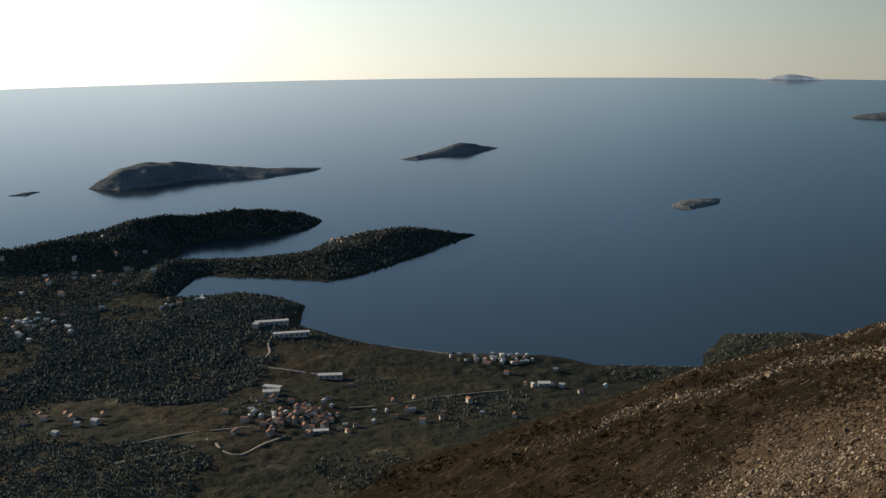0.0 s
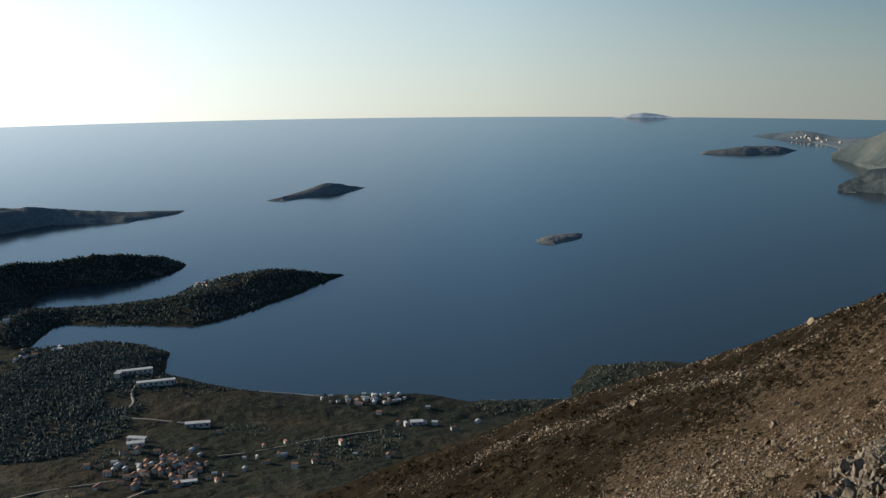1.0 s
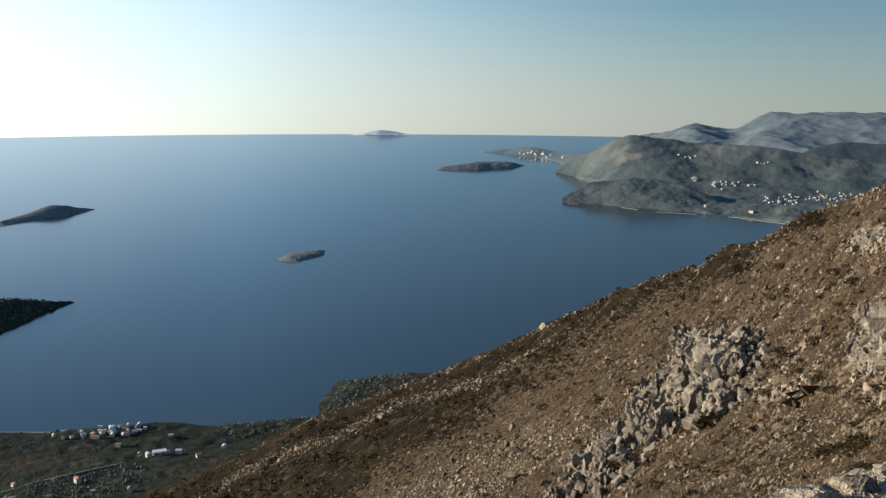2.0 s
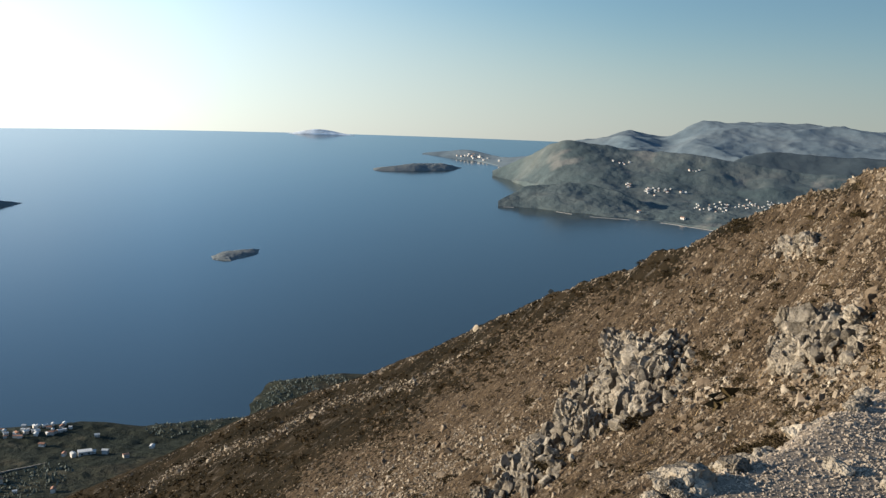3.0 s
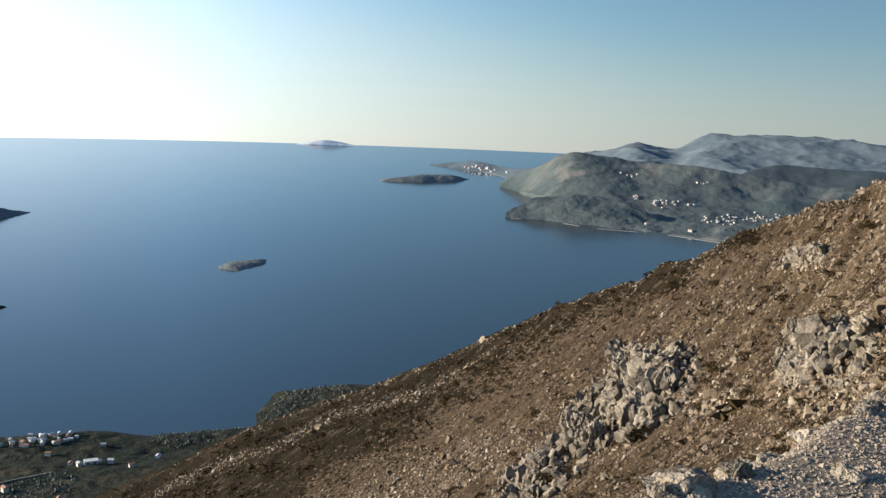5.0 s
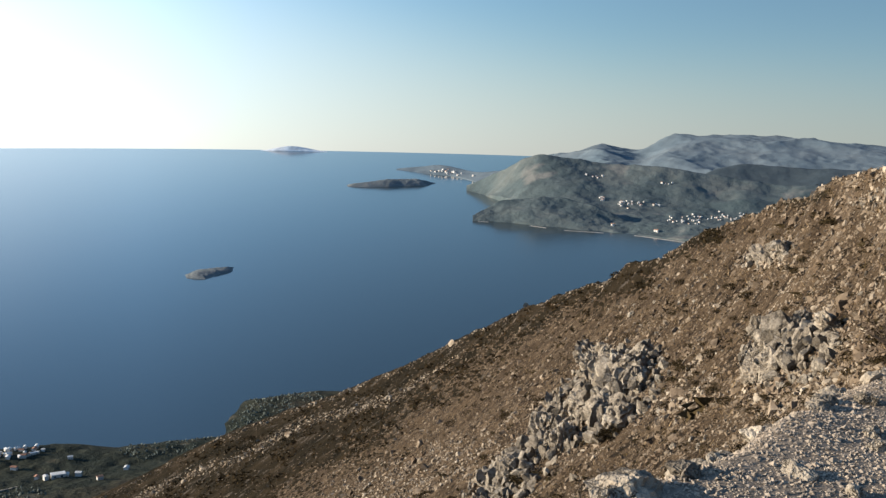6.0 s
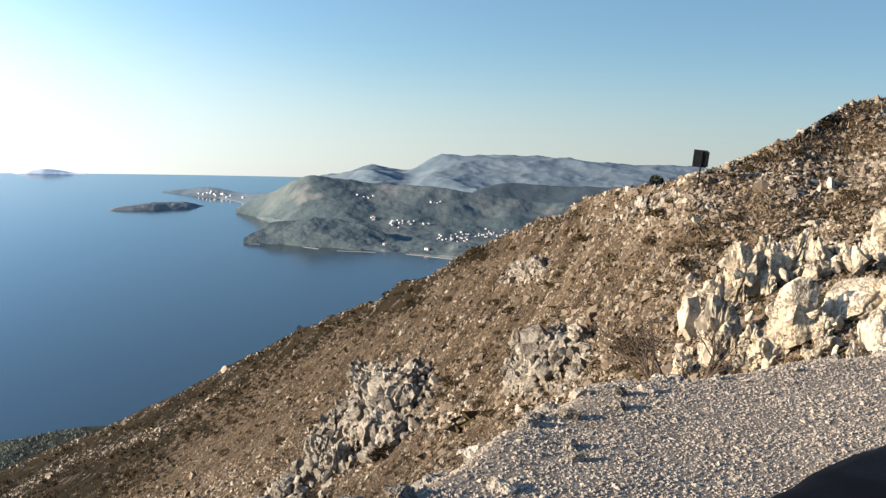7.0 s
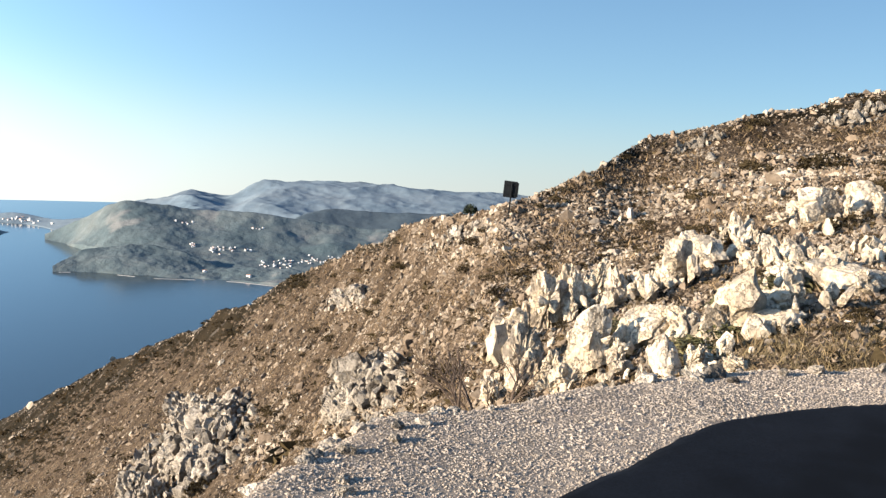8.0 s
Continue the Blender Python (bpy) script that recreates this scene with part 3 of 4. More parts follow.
def crag_mesh(name, seed, level, material, shape, facets=26, fissure=0.2, grain=0.05, keep=(0.72, 0.95), blocky=0.07):
    """A block of weathered limestone: broken into flat facets, split by steep fissures, pitted on a fine scale."""
    rng = random.Random(seed)
    bm = bmesh.new()
    bmesh.ops.create_icosphere(bm, subdivisions=level, radius=1.0)
    co = np.array([v.co for v in bm.verts])
    faces = [[v.index for v in f.verts] for f in bm.faces]
    bm.free()
    for _ in range(facets):
        nrm = np.array(Vector((rng.gauss(0, 1), rng.gauss(0, 1), rng.gauss(0, 0.6))).normalized())
        reach = co @ nrm
        over = reach - reach.max() * rng.uniform(*keep)
        co = co - np.clip(over, 0, None)[:, None] * nrm
    co = co * np.array(shape)
    out = co / np.linalg.norm(co, axis=1)[:, None]
    off = Vector((seed * 3.7, seed * 1.9, seed * 0.7))
    push = []
    for p in co:
        v = Vector(p) + off
        bent = v + Vector((noise.noise(v * 1.3), noise.noise(v * 1.3 + Vector((9, 0, 0))), 0)) * 0.35
        split = noise.noise(Vector((bent.x * 1.7, bent.y * 1.7, bent.z * 0.4)))
        crack = noise.noise(Vector((bent.x * 3.6, bent.y * 3.6, bent.z * 1.1)) + Vector((0, 31, 0)))
        ledge = noise.noise(Vector((bent.x * 0.8, bent.y * 0.8, bent.z * 4.5)))
        joint = noise.cell(Vector((bent.x * 2.3, bent.y * 2.3, bent.z * 1.5)) + off) + 0.6 * noise.cell(Vector((bent.x * 5.1, bent.y * 5.1, bent.z * 3.7)))
        push.append(blocky * joint - fissure * math.exp(-((split / 0.10) ** 2)) - 0.5 * fissure * math.exp(-((crack / 0.09) ** 2)) + 0.25 * fissure * ledge + grain * noise.fractal(v * 5.0, 0.9, 2.1, 4))
    co = co + out * np.array(push)[:, None]
    me = bpy.data.meshes.new(name)
    me.from_pydata(co.tolist(), [], faces)
    me.materials.append(material)
    me.shade_flat()
    return me


def scattered(name, bases, pos, size, turn, lean, material, seed=1):
    """One mesh of many small pieces, by arrays of place, size, turn about z and lean."""
    pos, size, turn, lean = (np.asarray(v, float) for v in (pos, size, turn, lean))
    pick = np.random.RandomState(seed).randint(0, len(bases), len(pos))
    verts, faces, at = [], [], 0
    for k, (co, fs) in enumerate(bases):
        m = pick == k
        p = np.asarray(co)[None] * size[m][:, None, :]
        c, s_ = np.cos(lean[m])[:, None], np.sin(lean[m])[:, None]
        p = np.stack([p[..., 0], p[..., 1] * c - p[..., 2] * s_, p[..., 1] * s_ + p[..., 2] * c], -1)
        c, s_ = np.cos(turn[m])[:, None], np.sin(turn[m])[:, None]
        p = np.stack([p[..., 0] * c - p[..., 1] * s_, p[..., 0] * s_ + p[..., 1] * c, p[..., 2]], -1) + pos[m][:, None, :]
        f = np.asarray(fs)[None] + (at + np.arange(m.sum()) * len(co))[:, None, None]
        verts.append(p.reshape(-1, 3))
        faces.append(f.reshape(-1, 3))
        at += len(co) * int(m.sum())
    verts, faces = np.concatenate(verts), np.concatenate(faces)
    me = bpy.data.meshes.new(name)
    me.vertices.add(len(verts))
    me.vertices.foreach_set("co", verts.ravel())
    me.loops.add(faces.size)
    me.loops.foreach_set("vertex_index", faces.ravel())
    me.polygons.add(len(faces))
    me.polygons.foreach_set("loop_start", np.arange(0, faces.size, 3))
    me.update(calc_edges=True)
    me.shade_flat()
    me.materials.append(material)
    return new(name, me)


def hill_places(az, up):
    """Places on the hillside by arrays of bearing and share of the way up; also their slope angle, distance, depth below the crest."""
    fr = np.clip(up, 0, 1) * (260 - 1.001)
    fc = np.clip((az - HA[0, 0]) / (HA[0, -1] - HA[0, 0]), 0, 1) * (HA.shape[1] - 1.001)
    r0, c0 = fr.astype(int), fc.astype(int)
    u, v = (fr - r0)[:, None], (fc - c0)[:, None]
    p = (HP[r0, c0] * (1 - v) + HP[r0, c0 + 1] * v) * (1 - u) + (HP[r0 + 1, c0] * (1 - v) + HP[r0 + 1, c0 + 1] * v) * u
    dist = np.hypot(p[:, 0], p[:, 1])
    el = np.degrees(np.arctan2(p[:, 2] - EYE, dist))
    return p, el, dist, CREST_EL[c0] - el, SCRUB[r0, c0]


def hill_spot(az, el):
    """Where a bearing and an angle from eye height meet the hillside."""
    col = int(np.clip((az - HA[0, 0]) / (HA[0, -1] - HA[0, 0]), 0, 1) * (HA.shape[1] - 1))
    row = int(np.argmax(HEL[:260, col] >= el)) if (HEL[:260, col] >= el).any() else 259
    return Vector(HP[row, col])


# beds of rubble on the hillside: bearing, slope angle, half width, half height, how the bed climbs, strength
BEDS = [
    (-53.5, -5.4, 4.6, 1.5, -0.30, 1.0),
    (-66.0, -1.9, 10.0, 1.1, -0.22, 1.0),
    (-73.5, -3.0, 4.0, 2.2, 0.0, 1.0),
    (-61.5, -7.0, 3.5, 1.4, -0.2, 1.0),
    (-36.0, -18.5, 6.5, 2.6, -0.8, 0.9),
    (-41.5, -17.0, 2.5, 2.2, -0.6, 0.9),
    (-48.0, -15.2, 4.0, 3.0, -0.4, 0.9),
    (-46.0, -9.2, 2.0, 1.0, -0.3, 0.9),
    (-21.0, -24.6, 13.0, 1.9, -0.42, 1.2),
    (-70.0, -8.0, 7.0, 1.2, -0.1, 0.6),
    (-56.5, -13.0, 3.0, 3.0, -0.3, 0.6),
    (-56.0, -8.5, 7.0, 2.6, -0.3, 0.5),
]


def stripes(az, below):
    """The bare stony rim of the crest, and a stony rib that runs down the slope beneath it."""
    return 0.75 * np.exp(-((below / 0.28) ** 2)) * (az < -8) + np.exp(-(((below - 1.25 - 0.25 * np.sin(az * 0.7)) / 0.34) ** 2)) * np.clip((az + 30) / 4, 0, 1)


def stoniness(az, el, below):
    """How stony the hillside is, about 0 to 1.5, in beds, along the crest and in stripes down the slope."""
    out = np.zeros_like(az)
    for a0, e0, wa, we, climb, strength in BEDS:
        out = np.maximum(out, strength * np.exp(-(((az - a0) / wa) ** 2) - ((el - e0 - climb * (az - a0)) / we) ** 2))
    out = out + 0.12 * np.clip((-46 - az) / 8, 0, 1) + 1.2 * stripes(az, below)
    return out + 0.35 * wave(az * 1.0, el * 2.4, 2.2, 71, 4) + 0.25 * wave(az * 3.0, el * 6.0, 2.0, 72, 3)


def strew(name, bases, count, seed, azs, weigh, size, stretch, material, label, category, sunk=0.1, lean=0.6):
    """Scatters pieces over the hillside. weigh and size take bearing, slope angle, distance, depth below the crest and the scrub mask."""
    rs = np.random.RandomState(seed)
    n = count * 6
    az, up = rs.uniform(*azs, n), rs.rand(n) ** 0.85
    p, el, dist, below, scrub = hill_places(az, up)
    ok = np.flatnonzero(rs.rand(n) < weigh(az, el, dist, below, scrub))[:count]
    az, el, dist, below, scrub, p = (v[ok] for v in (az, el, dist, below, scrub, p))
    s_ = size(az, el, dist, below, scrub) * np.exp(rs.normal(0, 0.45, len(ok)))
    p = p - np.array([0, 0, 1.0]) * (s_ * sunk)[:, None]
    sz = s_[:, None] * np.array(stretch) * rs.uniform(0.75, 1.25, (len(ok), 3))
    return tagged(scattered(name, bases, p, sz, rs.rand(len(ok)) * math.tau, rs.uniform(-lean, lean, len(ok)), material, seed), label, category, kind="stuff")


CHUNKS = [hull_points(100 + k, 7, (1.0, 0.78, 1.0)) for k in range(12)]
TREETOPS = [hull_points(120 + k, 7, (1.0, 0.9, 1.1)) for k in range(8)]
SPLINTERS = []
for k in range(10):
    spin = np.radians(np.array([0, 90, 180, 270]) + np.random.RandomState(140 + k).uniform(-35, 35, 4))
    far = np.random.RandomState(150 + k).uniform(0.6, 1.15, 4)
    ring = np.stack([np.cos(spin) * far, 0.75 * np.sin(spin) * far, np.full(4, -0.35)], -1)
    SPLINTERS.append((np.vstack([ring, [[0.25 * math.cos(k), 0.25 * math.sin(k * 2.0), 0.7]]]), [(0, 1, 4), (1, 2, 4), (2, 3, 4), (3, 0, 4)]))
BLADES = [hull_points(170 + k, 12, (1.0, 0.72, 0.85)) for k in range(12)]

strew("scree", CHUNKS, 30000, 5, (-79, -4), lambda a, e, r, b, s: np.where(s, 0.2 + 0.8 * stripes(a, b), 1.0) * (0.12 + 0.75 * stoniness(a, e, b)), lambda a, e, r, b, s: 0.0060 * r**0.72, (1.0, 1.0, 1.0), M_SCREE, "pale limestone scree strewn over the dry hillside", "stones")
strew("stone_chips", SPLINTERS, 78000, 6, (-79, -4), lambda a, e, r, b, s: np.where(s, 0.45 + 0.55 * stripes(a, b), 1.0) * (0.35 + 0.5 * stoniness(a, e, b)), lambda a, e, r, b, s: 0.0036 * r**0.74, (1.0, 1.0, 0.9), M_SCREE, "small pale stone chips between dry grass on the slope", "stones")
strew("rubble", BLADES, 11000, 7, (-79, -9), lambda a, e, r, b, s: np.clip(stoniness(a, e, b) - 0.42, 0, 1), lambda a, e, r, b, s: 0.0056 * r**0.74, (1.0, 1.0, 1.0), M_RUBBLE, "angular pale limestone rubble lying in beds on the slope", "stones", 0.05, 0.5)

# blocks for the outcrops: rugged ones, smooth cream ones, slim upright ones
RUGGED = [crag_mesh("boulder", 200 + k, 4, M_ROCK, (1.0, 0.85, 1.0), 30, 0.24, 0.09, (0.72, 0.95), 0.12) for k in range(5)]
SMOOTH = [crag_mesh("boulder", 230 + k, 5, M_CREAM, (1.0, 0.85, 0.95), 18, 0.06, 0.03, (0.48, 0.86), 0.025) for k in range(5)]
JOINTED = [crag_mesh("boulder", 245 + k, 5, M_CREAM, (1.0, 0.85, 1.0), 26, 0.22, 0.06, (0.6, 0.92), 0.09) for k in range(4)]
BROKEN = [crag_mesh("boulder", 249 + k, 4, M_CREAM, (1.0, 0.85, 1.0), 26, 0.22, 0.06, (0.6, 0.92), 0.09) for k in range(4)]
BLOCKS = []
for k in range(16):
    co, faces = hull_points(260 + k, 15, (1.0, 0.75, 1.05))
    block = bpy.data.meshes.new("boulder")
    block.from_pydata(co.tolist(), [], faces)
    block.materials.append(M_ROCK)
    block.shade_flat()
    BLOCKS.append(block)

CREAM_BLOCKS = [block.copy() for block in BLOCKS]
for block in CREAM_BLOCKS:
    block.materials[0] = M_CREAM


def stand(root, mesh, x, y, z, wide, deep, tall, lean, turn, sunk=0.25):
    """Sets one block of an outcrop on the slope, sunk a share of its height."""
    ob = new("boulder", mesh)
    ob.parent = root
    at = Vector((x, y, z + tall * (0.5 - sunk))) - root.location
    ob.matrix_basis = Matrix.Translation(at) @ Euler((lean[0], lean[1], turn)).to_matrix().to_4x4() @ Matrix.Diagonal((wide / 2, deep / 2, tall / 2, 1))
    return ob


def heap(label, az, el, half_az, half_el, climb, high, count, size, seed, lean=(0.0, -0.25), big=0, big_size=1.0):
    """A jagged heap of upright broken blocks that lean one way, standing out of the slope."""
    rng = random.Random(seed)
    root = tagged(new("rock_outcrop"), label, "rock outcrop", "rock outcrops on the hillside")
    root.location = hill_spot(az, el)
    for k in range(count + big):
        u, v = rng.gauss(0, 0.5), rng.gauss(0, 0.5)
        d = math.hypot(u, v)
        if d > 1:
            u, v, d = u / d * 0.9, v / d * 0.9, 0.9
        p = hill_spot(az + u * half_az, el + v * half_el + climb * u * half_az)
        s_ = size * rng.lognormvariate(-0.1, 0.4) * (1.15 - 0.5 * d)
        mesh = rng.choice(BLOCKS)
        if k < big:
            s_, mesh = big_size * rng.uniform(0.7, 1.2), rng.choice(RUGGED)
        lift = high * (1 - d * d) * rng.uniform(0.0, 1.0) if k >= big else 0.15 * high
        stand(root, mesh, p.x, p.y, p.z + lift, s_, s_ * rng.uniform(0.7, 1.0), s_ * rng.uniform(0.75, 1.35), (lean[0] + rng.gauss(0, 0.45), lean[1] + rng.gauss(0, 0.45)), rng.random() * 6.3, 0.3)
    return root


heap("long broken rib of grey limestone blocks below the road", -37.0, -17.6, 3.9, 2.5, -0.45, 1.9, 480, 0.78, 2, big=26, big_size=2.4)
heap("low tail of grey limestone blocks down the slope", -32.2, -22.0, 3.4, 1.9, -0.7, 1.0, 320, 0.72, 11, big=9, big_size=1.7)
heap("jagged grey limestone outcrop of upright blocks", -47.4, -14.4, 2.7, 1.9, -0.25, 0.8, 330, 0.38, 1, big=16, big_size=0.95)
heap("small knoll of pale broken limestone", -45.6, -9.2, 1.5, 0.5, -0.35, 0.5, 70, 0.42, 5, big=4, big_size=1.1)
heap("pale limestone blocks beside the skyline sign", -52.3, -5.3, 2.6, 0.6, -0.35, 0.2, 90, 0.27, 6)
heap("pale limestone blocks on the skyline", -64.5, 0.4, 2.0, 0.35, -0.4, 0.0, 60, 0.26, 9)
heap("pale limestone blocks along the ridge", -72.5, 2.2, 2.0, 0.5, -0.3, 0.25, 60, 0.42, 10)


def crag(label, rows, seed, meshes, lean, small, small_size, group="limestone crags by the road"):
    """A crag of large blocks, each given by place, width and height, with smaller ones broken off round their feet."""
    rng = random.Random(seed)
    root = tagged(new("rock_outcrop"), label, "rock outcrop", group)
    root.location = (rows[0][0], rows[0][1], hill_at(rows[0][0], rows[0][1]))
    for k, (x, y, wide, tall) in enumerate(rows):
        away = Vector((x, y, 0)).normalized()
        side = Vector((away.y, -away.x, 0))
        facing = math.atan2(-x, y)
        stand(root, meshes[(seed + k) % len(meshes)], x + away.x * wide * 0.35, y + away.y * wide * 0.35, hill_at(x, y), wide * 1.25, wide * rng.uniform(1.0, 1.3), tall * 1.15, (lean[0] + rng.gauss(0, 0.1), lean[1] + rng.gauss(0, 0.12)), facing + rng.gauss(0, 0.3), 0.2)
        for _ in range(5):
            q = Vector((x, y, 0)) + side * rng.uniform(-0.75, 0.75) * wide + away * rng.uniform(0.1, 1.1) * wide
            w = wide * rng.uniform(0.4, 0.8)
            stand(root, rng.choice(BROKEN), q.x, q.y, hill_at(q.x, q.y), w, w * rng.uniform(0.8, 1.2), tall * rng.uniform(0.4, 0.85), (lean[0] + rng.gauss(0, 0.2), lean[1] + rng.gauss(0, 0.2)), facing + rng.gauss(0, 0.6), 0.25)
    for k in range(small):
        x, y, wide, tall = rng.choice(rows)
        x, y = x + rng.gauss(0, 0.5) * wide, y + rng.gauss(0, 0.5) * wide
        s_ = small_size * rng.lognormvariate(-0.1, 0.45)
        stand(root, rng.choice(CREAM_BLOCKS), x, y, hill_at(x, y) + rng.random() ** 2 * tall * 0.5, s_, s_ * 0.8, s_ * rng.uniform(0.9, 1.6), (rng.gauss(0, 0.3), rng.gauss(-0.1, 0.3)), rng.random() * 6.3, 0.3)
    return root


crag("tall cracked limestone crag with deep shadows", [(16.2, 10.3, 0.84, 1.48), (18.9, 11.6, 0.92, 1.53), (20.3, 12.0, 0.78, 1.04), (20.2, 11.2, 0.44, 1.14), (19.7, 10.3, 0.73, 0.91), (18.2, 12.1, 0.55, 0.84), (15.9, 9.4, 0.51, 0.61)], 3, JOINTED, (0.0, 0.12), 110, 0.26)
crag("smooth cream limestone slabs by the road edge", [(15.2, 8.2, 0.80, 1.42), (16.1, 7.7, 0.93, 1.08), (14.0, 6.2, 0.75, 0.83), (13.6, 5.4, 0.72, 0.33), (14.8, 7.4, 0.45, 0.32), (16.7, 7.2, 0.40, 0.35)], 4, SMOOTH, (-0.1, 0.25), 30, 0.20)
crag("broad cream limestone face with ledges", [(15.9, 5.9, 1.57, 1.29), (20.3, 9.3, 1.04, 1.22), (22.0, 9.4, 1.05, 0.79), (15.9, 5.4, 0.82, 0.50), (24.3, 9.8, 0.65, 1.07), (21.6, 7.8, 0.81, 1.00), (24.0, 10.9, 0.87, 0.72)], 7, SMOOTH, (-0.25, 0.1), 70, 0.24)
crag("weathered cream limestone boulders among dry shrubs", [(25.1, 8.1, 1.66, 1.08), (25.6, 7.2, 1.16, 0.94), (18.4, 5.2, 1.55, 0.78), (20.9, 7.1, 0.84, 0.72), (21.6, 5.7, 0.73, 0.61)], 8, SMOOTH, (-0.3, 0.1), 70, 0.26)

# loose blocks gathered in bands on the open slope
rng = random.Random(33)
made = 0
while made < 240:
    az, up = rng.uniform(-76, -36), rng.uniform(0.1, 0.9)
    p, scrub = hill_point(az, up)
    r = math.hypot(p.x, p.y)
    if scrub or rng.random() > 0.12 + 2.4 * noise.fractal(Vector((az * 0.22, math.log(r) * 5, 11)), 1.0, 2.0, 2):
        continue
    s_ = 0.0105 * r**0.85 * rng.lognormvariate(-0.1, 0.45)
    ob = new("boulder", rng.choice(BLOCKS))
    ob.matrix_world = Matrix.Translation(p) @ Euler((rng.uniform(-0.6, 0.6), rng.uniform(-0.6, 0.6), rng.random() * 6.3)).to_matrix().to_4x4() @ Matrix.Diagonal((s_ * rng.uniform(0.4, 0.7), s_ * 0.5, s_ * rng.uniform(0.35, 0.6), 1))
    tagged(ob, "loose pale limestone block lying on the dry slope", "boulder", "loose blocks on the hillside")
    made += 1

# ---- plants ----
def shrub_mesh(seed, leaves=420):
    rng = random.Random(seed)
    verts, faces = [], []
    for _ in range(leaves):
        d = Vector((rng.gauss(0, 1), rng.gauss(0, 1), abs(rng.gauss(0, 0.8)))).normalized() * rng.uniform(0.45, 1.0) ** 0.5
        d *= 1 + 0.35 * noise.noise(d * 2 + Vector((seed, 0, 0)))
        d.z *= 0.75
        a = Vector((rng.gauss(0, 1), rng.gauss(0, 1), rng.gauss(0, 1))).normalized() * 0.14
        b = Vector((rng.gauss(0, 1), rng.gauss(0, 1), rng.gauss(0, 1))).normalized() * 0.10
        i = len(verts)
        verts += [d - a, d + b, d + a]
        faces.append((i, i + 1, i + 2))
    for _ in range(14):
        d = Vector((rng.gauss(0, 1), rng.gauss(0, 1), abs(rng.gauss(0, 1)) + 0.3)).normalized() * 0.8
        e = d.cross(Vector((0.3, 0.5, 0.1))).normalized() * 0.02
        i = len(verts)
        verts += [Vector((0, 0, -0.1)) - e, Vector((0, 0, -0.1)) + e, d]
        faces.append((i, i + 1, i + 2))
    me = bpy.data.meshes.new("shrub")
    me.from_pydata([tuple(v) for v in verts], [], faces)
    me.materials.append(M_SHRUB)
    return me


SHRUBS = [shrub_mesh(k) for k in range(6)]
rng = random.Random(9)
made = 0
while made < 290:
    az, up = rng.uniform(-78, -16), rng.uniform(0.12, 1.0)
    p, scrub = hill_point(az, up)
    r = math.hypot(p.x, p.y)
    thick = noise.fractal(Vector((az * 0.25, math.log(r) * 4, 5)), 1.0, 2.0, 2)
    if rng.random() > (1.0 if scrub else 0.55) * (0.35 + 2.2 * thick):
        continue
    ob = new("shrub", SHRUBS[made % 6])
    s_ = min(1.0, 0.026 * r**0.62 * rng.lognormvariate(0, 0.5))
    ob.matrix_world = Matrix.Translation(p) @ pose(0, 0, 0, 0, 0, rng.uniform(0, 360)) @ Matrix.Diagonal((s_ * rng.uniform(0.9, 1.6), s_ * rng.uniform(0.9, 1.5), s_ * rng.uniform(0.6, 1.05), 1))
    tagged(ob, "low dry brown shrub on the stony hillside", "shrub", "shrubs on the hillside")
    made += 1

CLUMPS = []
for k in range(6):
    tips = [Vector((rng.gauss(0, 1), rng.gauss(0, 1), abs(rng.gauss(0, 0.8)))).normalized() * rng.uniform(0.5, 1.1) for _ in range(16)]
    tri = [p + Vector((rng.gauss(0, 1), rng.gauss(0, 1), rng.gauss(0, 1))) * 0.42 for p in tips for _ in range(3)]
    CLUMPS.append((np.array(tri), [(3 * j, 3 * j + 1, 3 * j + 2) for j in range(16)]))
strew("hillside_scrub", CLUMPS, 11000, 81, (-47, 8), lambda a, e, r, b, s: s * np.clip(0.30 + 0.9 * wave(a, e * 2.0, 1.3, 82, 4) - 0.4 * stoniness(a, e, b), 0, 1), lambda a, e, r, b, s: 0.0013 * r, (1.2, 1.1, 0.8), M_BRUSH, "dense dark scrub on the lower hillside", "scrub", 0.0, 0.2)
strew("low_tufts", CLUMPS, 8000, 83, (-79, -14), lambda a, e, r, b, s: (~s) * np.clip(0.14 + 0.7 * wave(a, e * 2.0, 1.6, 84, 4), 0, 1), lambda a, e, r, b, s: 0.0062 * r**0.66, (1.3, 1.2, 0.7), M_SHRUB, "low dark heath tufts between the stones", "shrubs", 0.1, 0.2)

blade = [(np.array([[math.cos(a) * 0.05, math.sin(a) * 0.05, 0], [-math.cos(a) * 0.05, -math.sin(a) * 0.05, 0], [math.sin(a * 3) * 0.5, math.cos(a * 2) * 0.5, 1.0]]), [[0, 1, 2]]) for a in np.linspace(0, 6, 12)]
strew("dry_grass", blade, 50000, 85, (-79, -25), lambda a, e, r, b, s: (~s) * np.clip(0.25 + 1.2 * wave(a, e * 2.0, 2.0, 86, 4) - 0.2 * stoniness(a, e, b), 0, 1), lambda a, e, r, b, s: 0.017 * r**0.5, (1.6, 1.6, 0.8), M_GRASS, "tufts of ochre dry grass between the stones", "grass", 0.0, 0.3)
strew("verge_grass", blade, 30000, 87, (-79, -63), lambda a, e, r, b, s: np.exp(-(((e + 9.6 - 0.06 * (a + 70)) / 1.1) ** 2)) * np.clip(0.5 + 1.5 * wave(a, e * 2.0, 2.0, 88, 4), 0, 1), lambda a, e, r, b, s: 0.014 * r**0.5, (1.6, 1.6, 1.0), M_VERGE, "olive and straw coloured grass along the road verge", "grass", 0.0, 0.6)


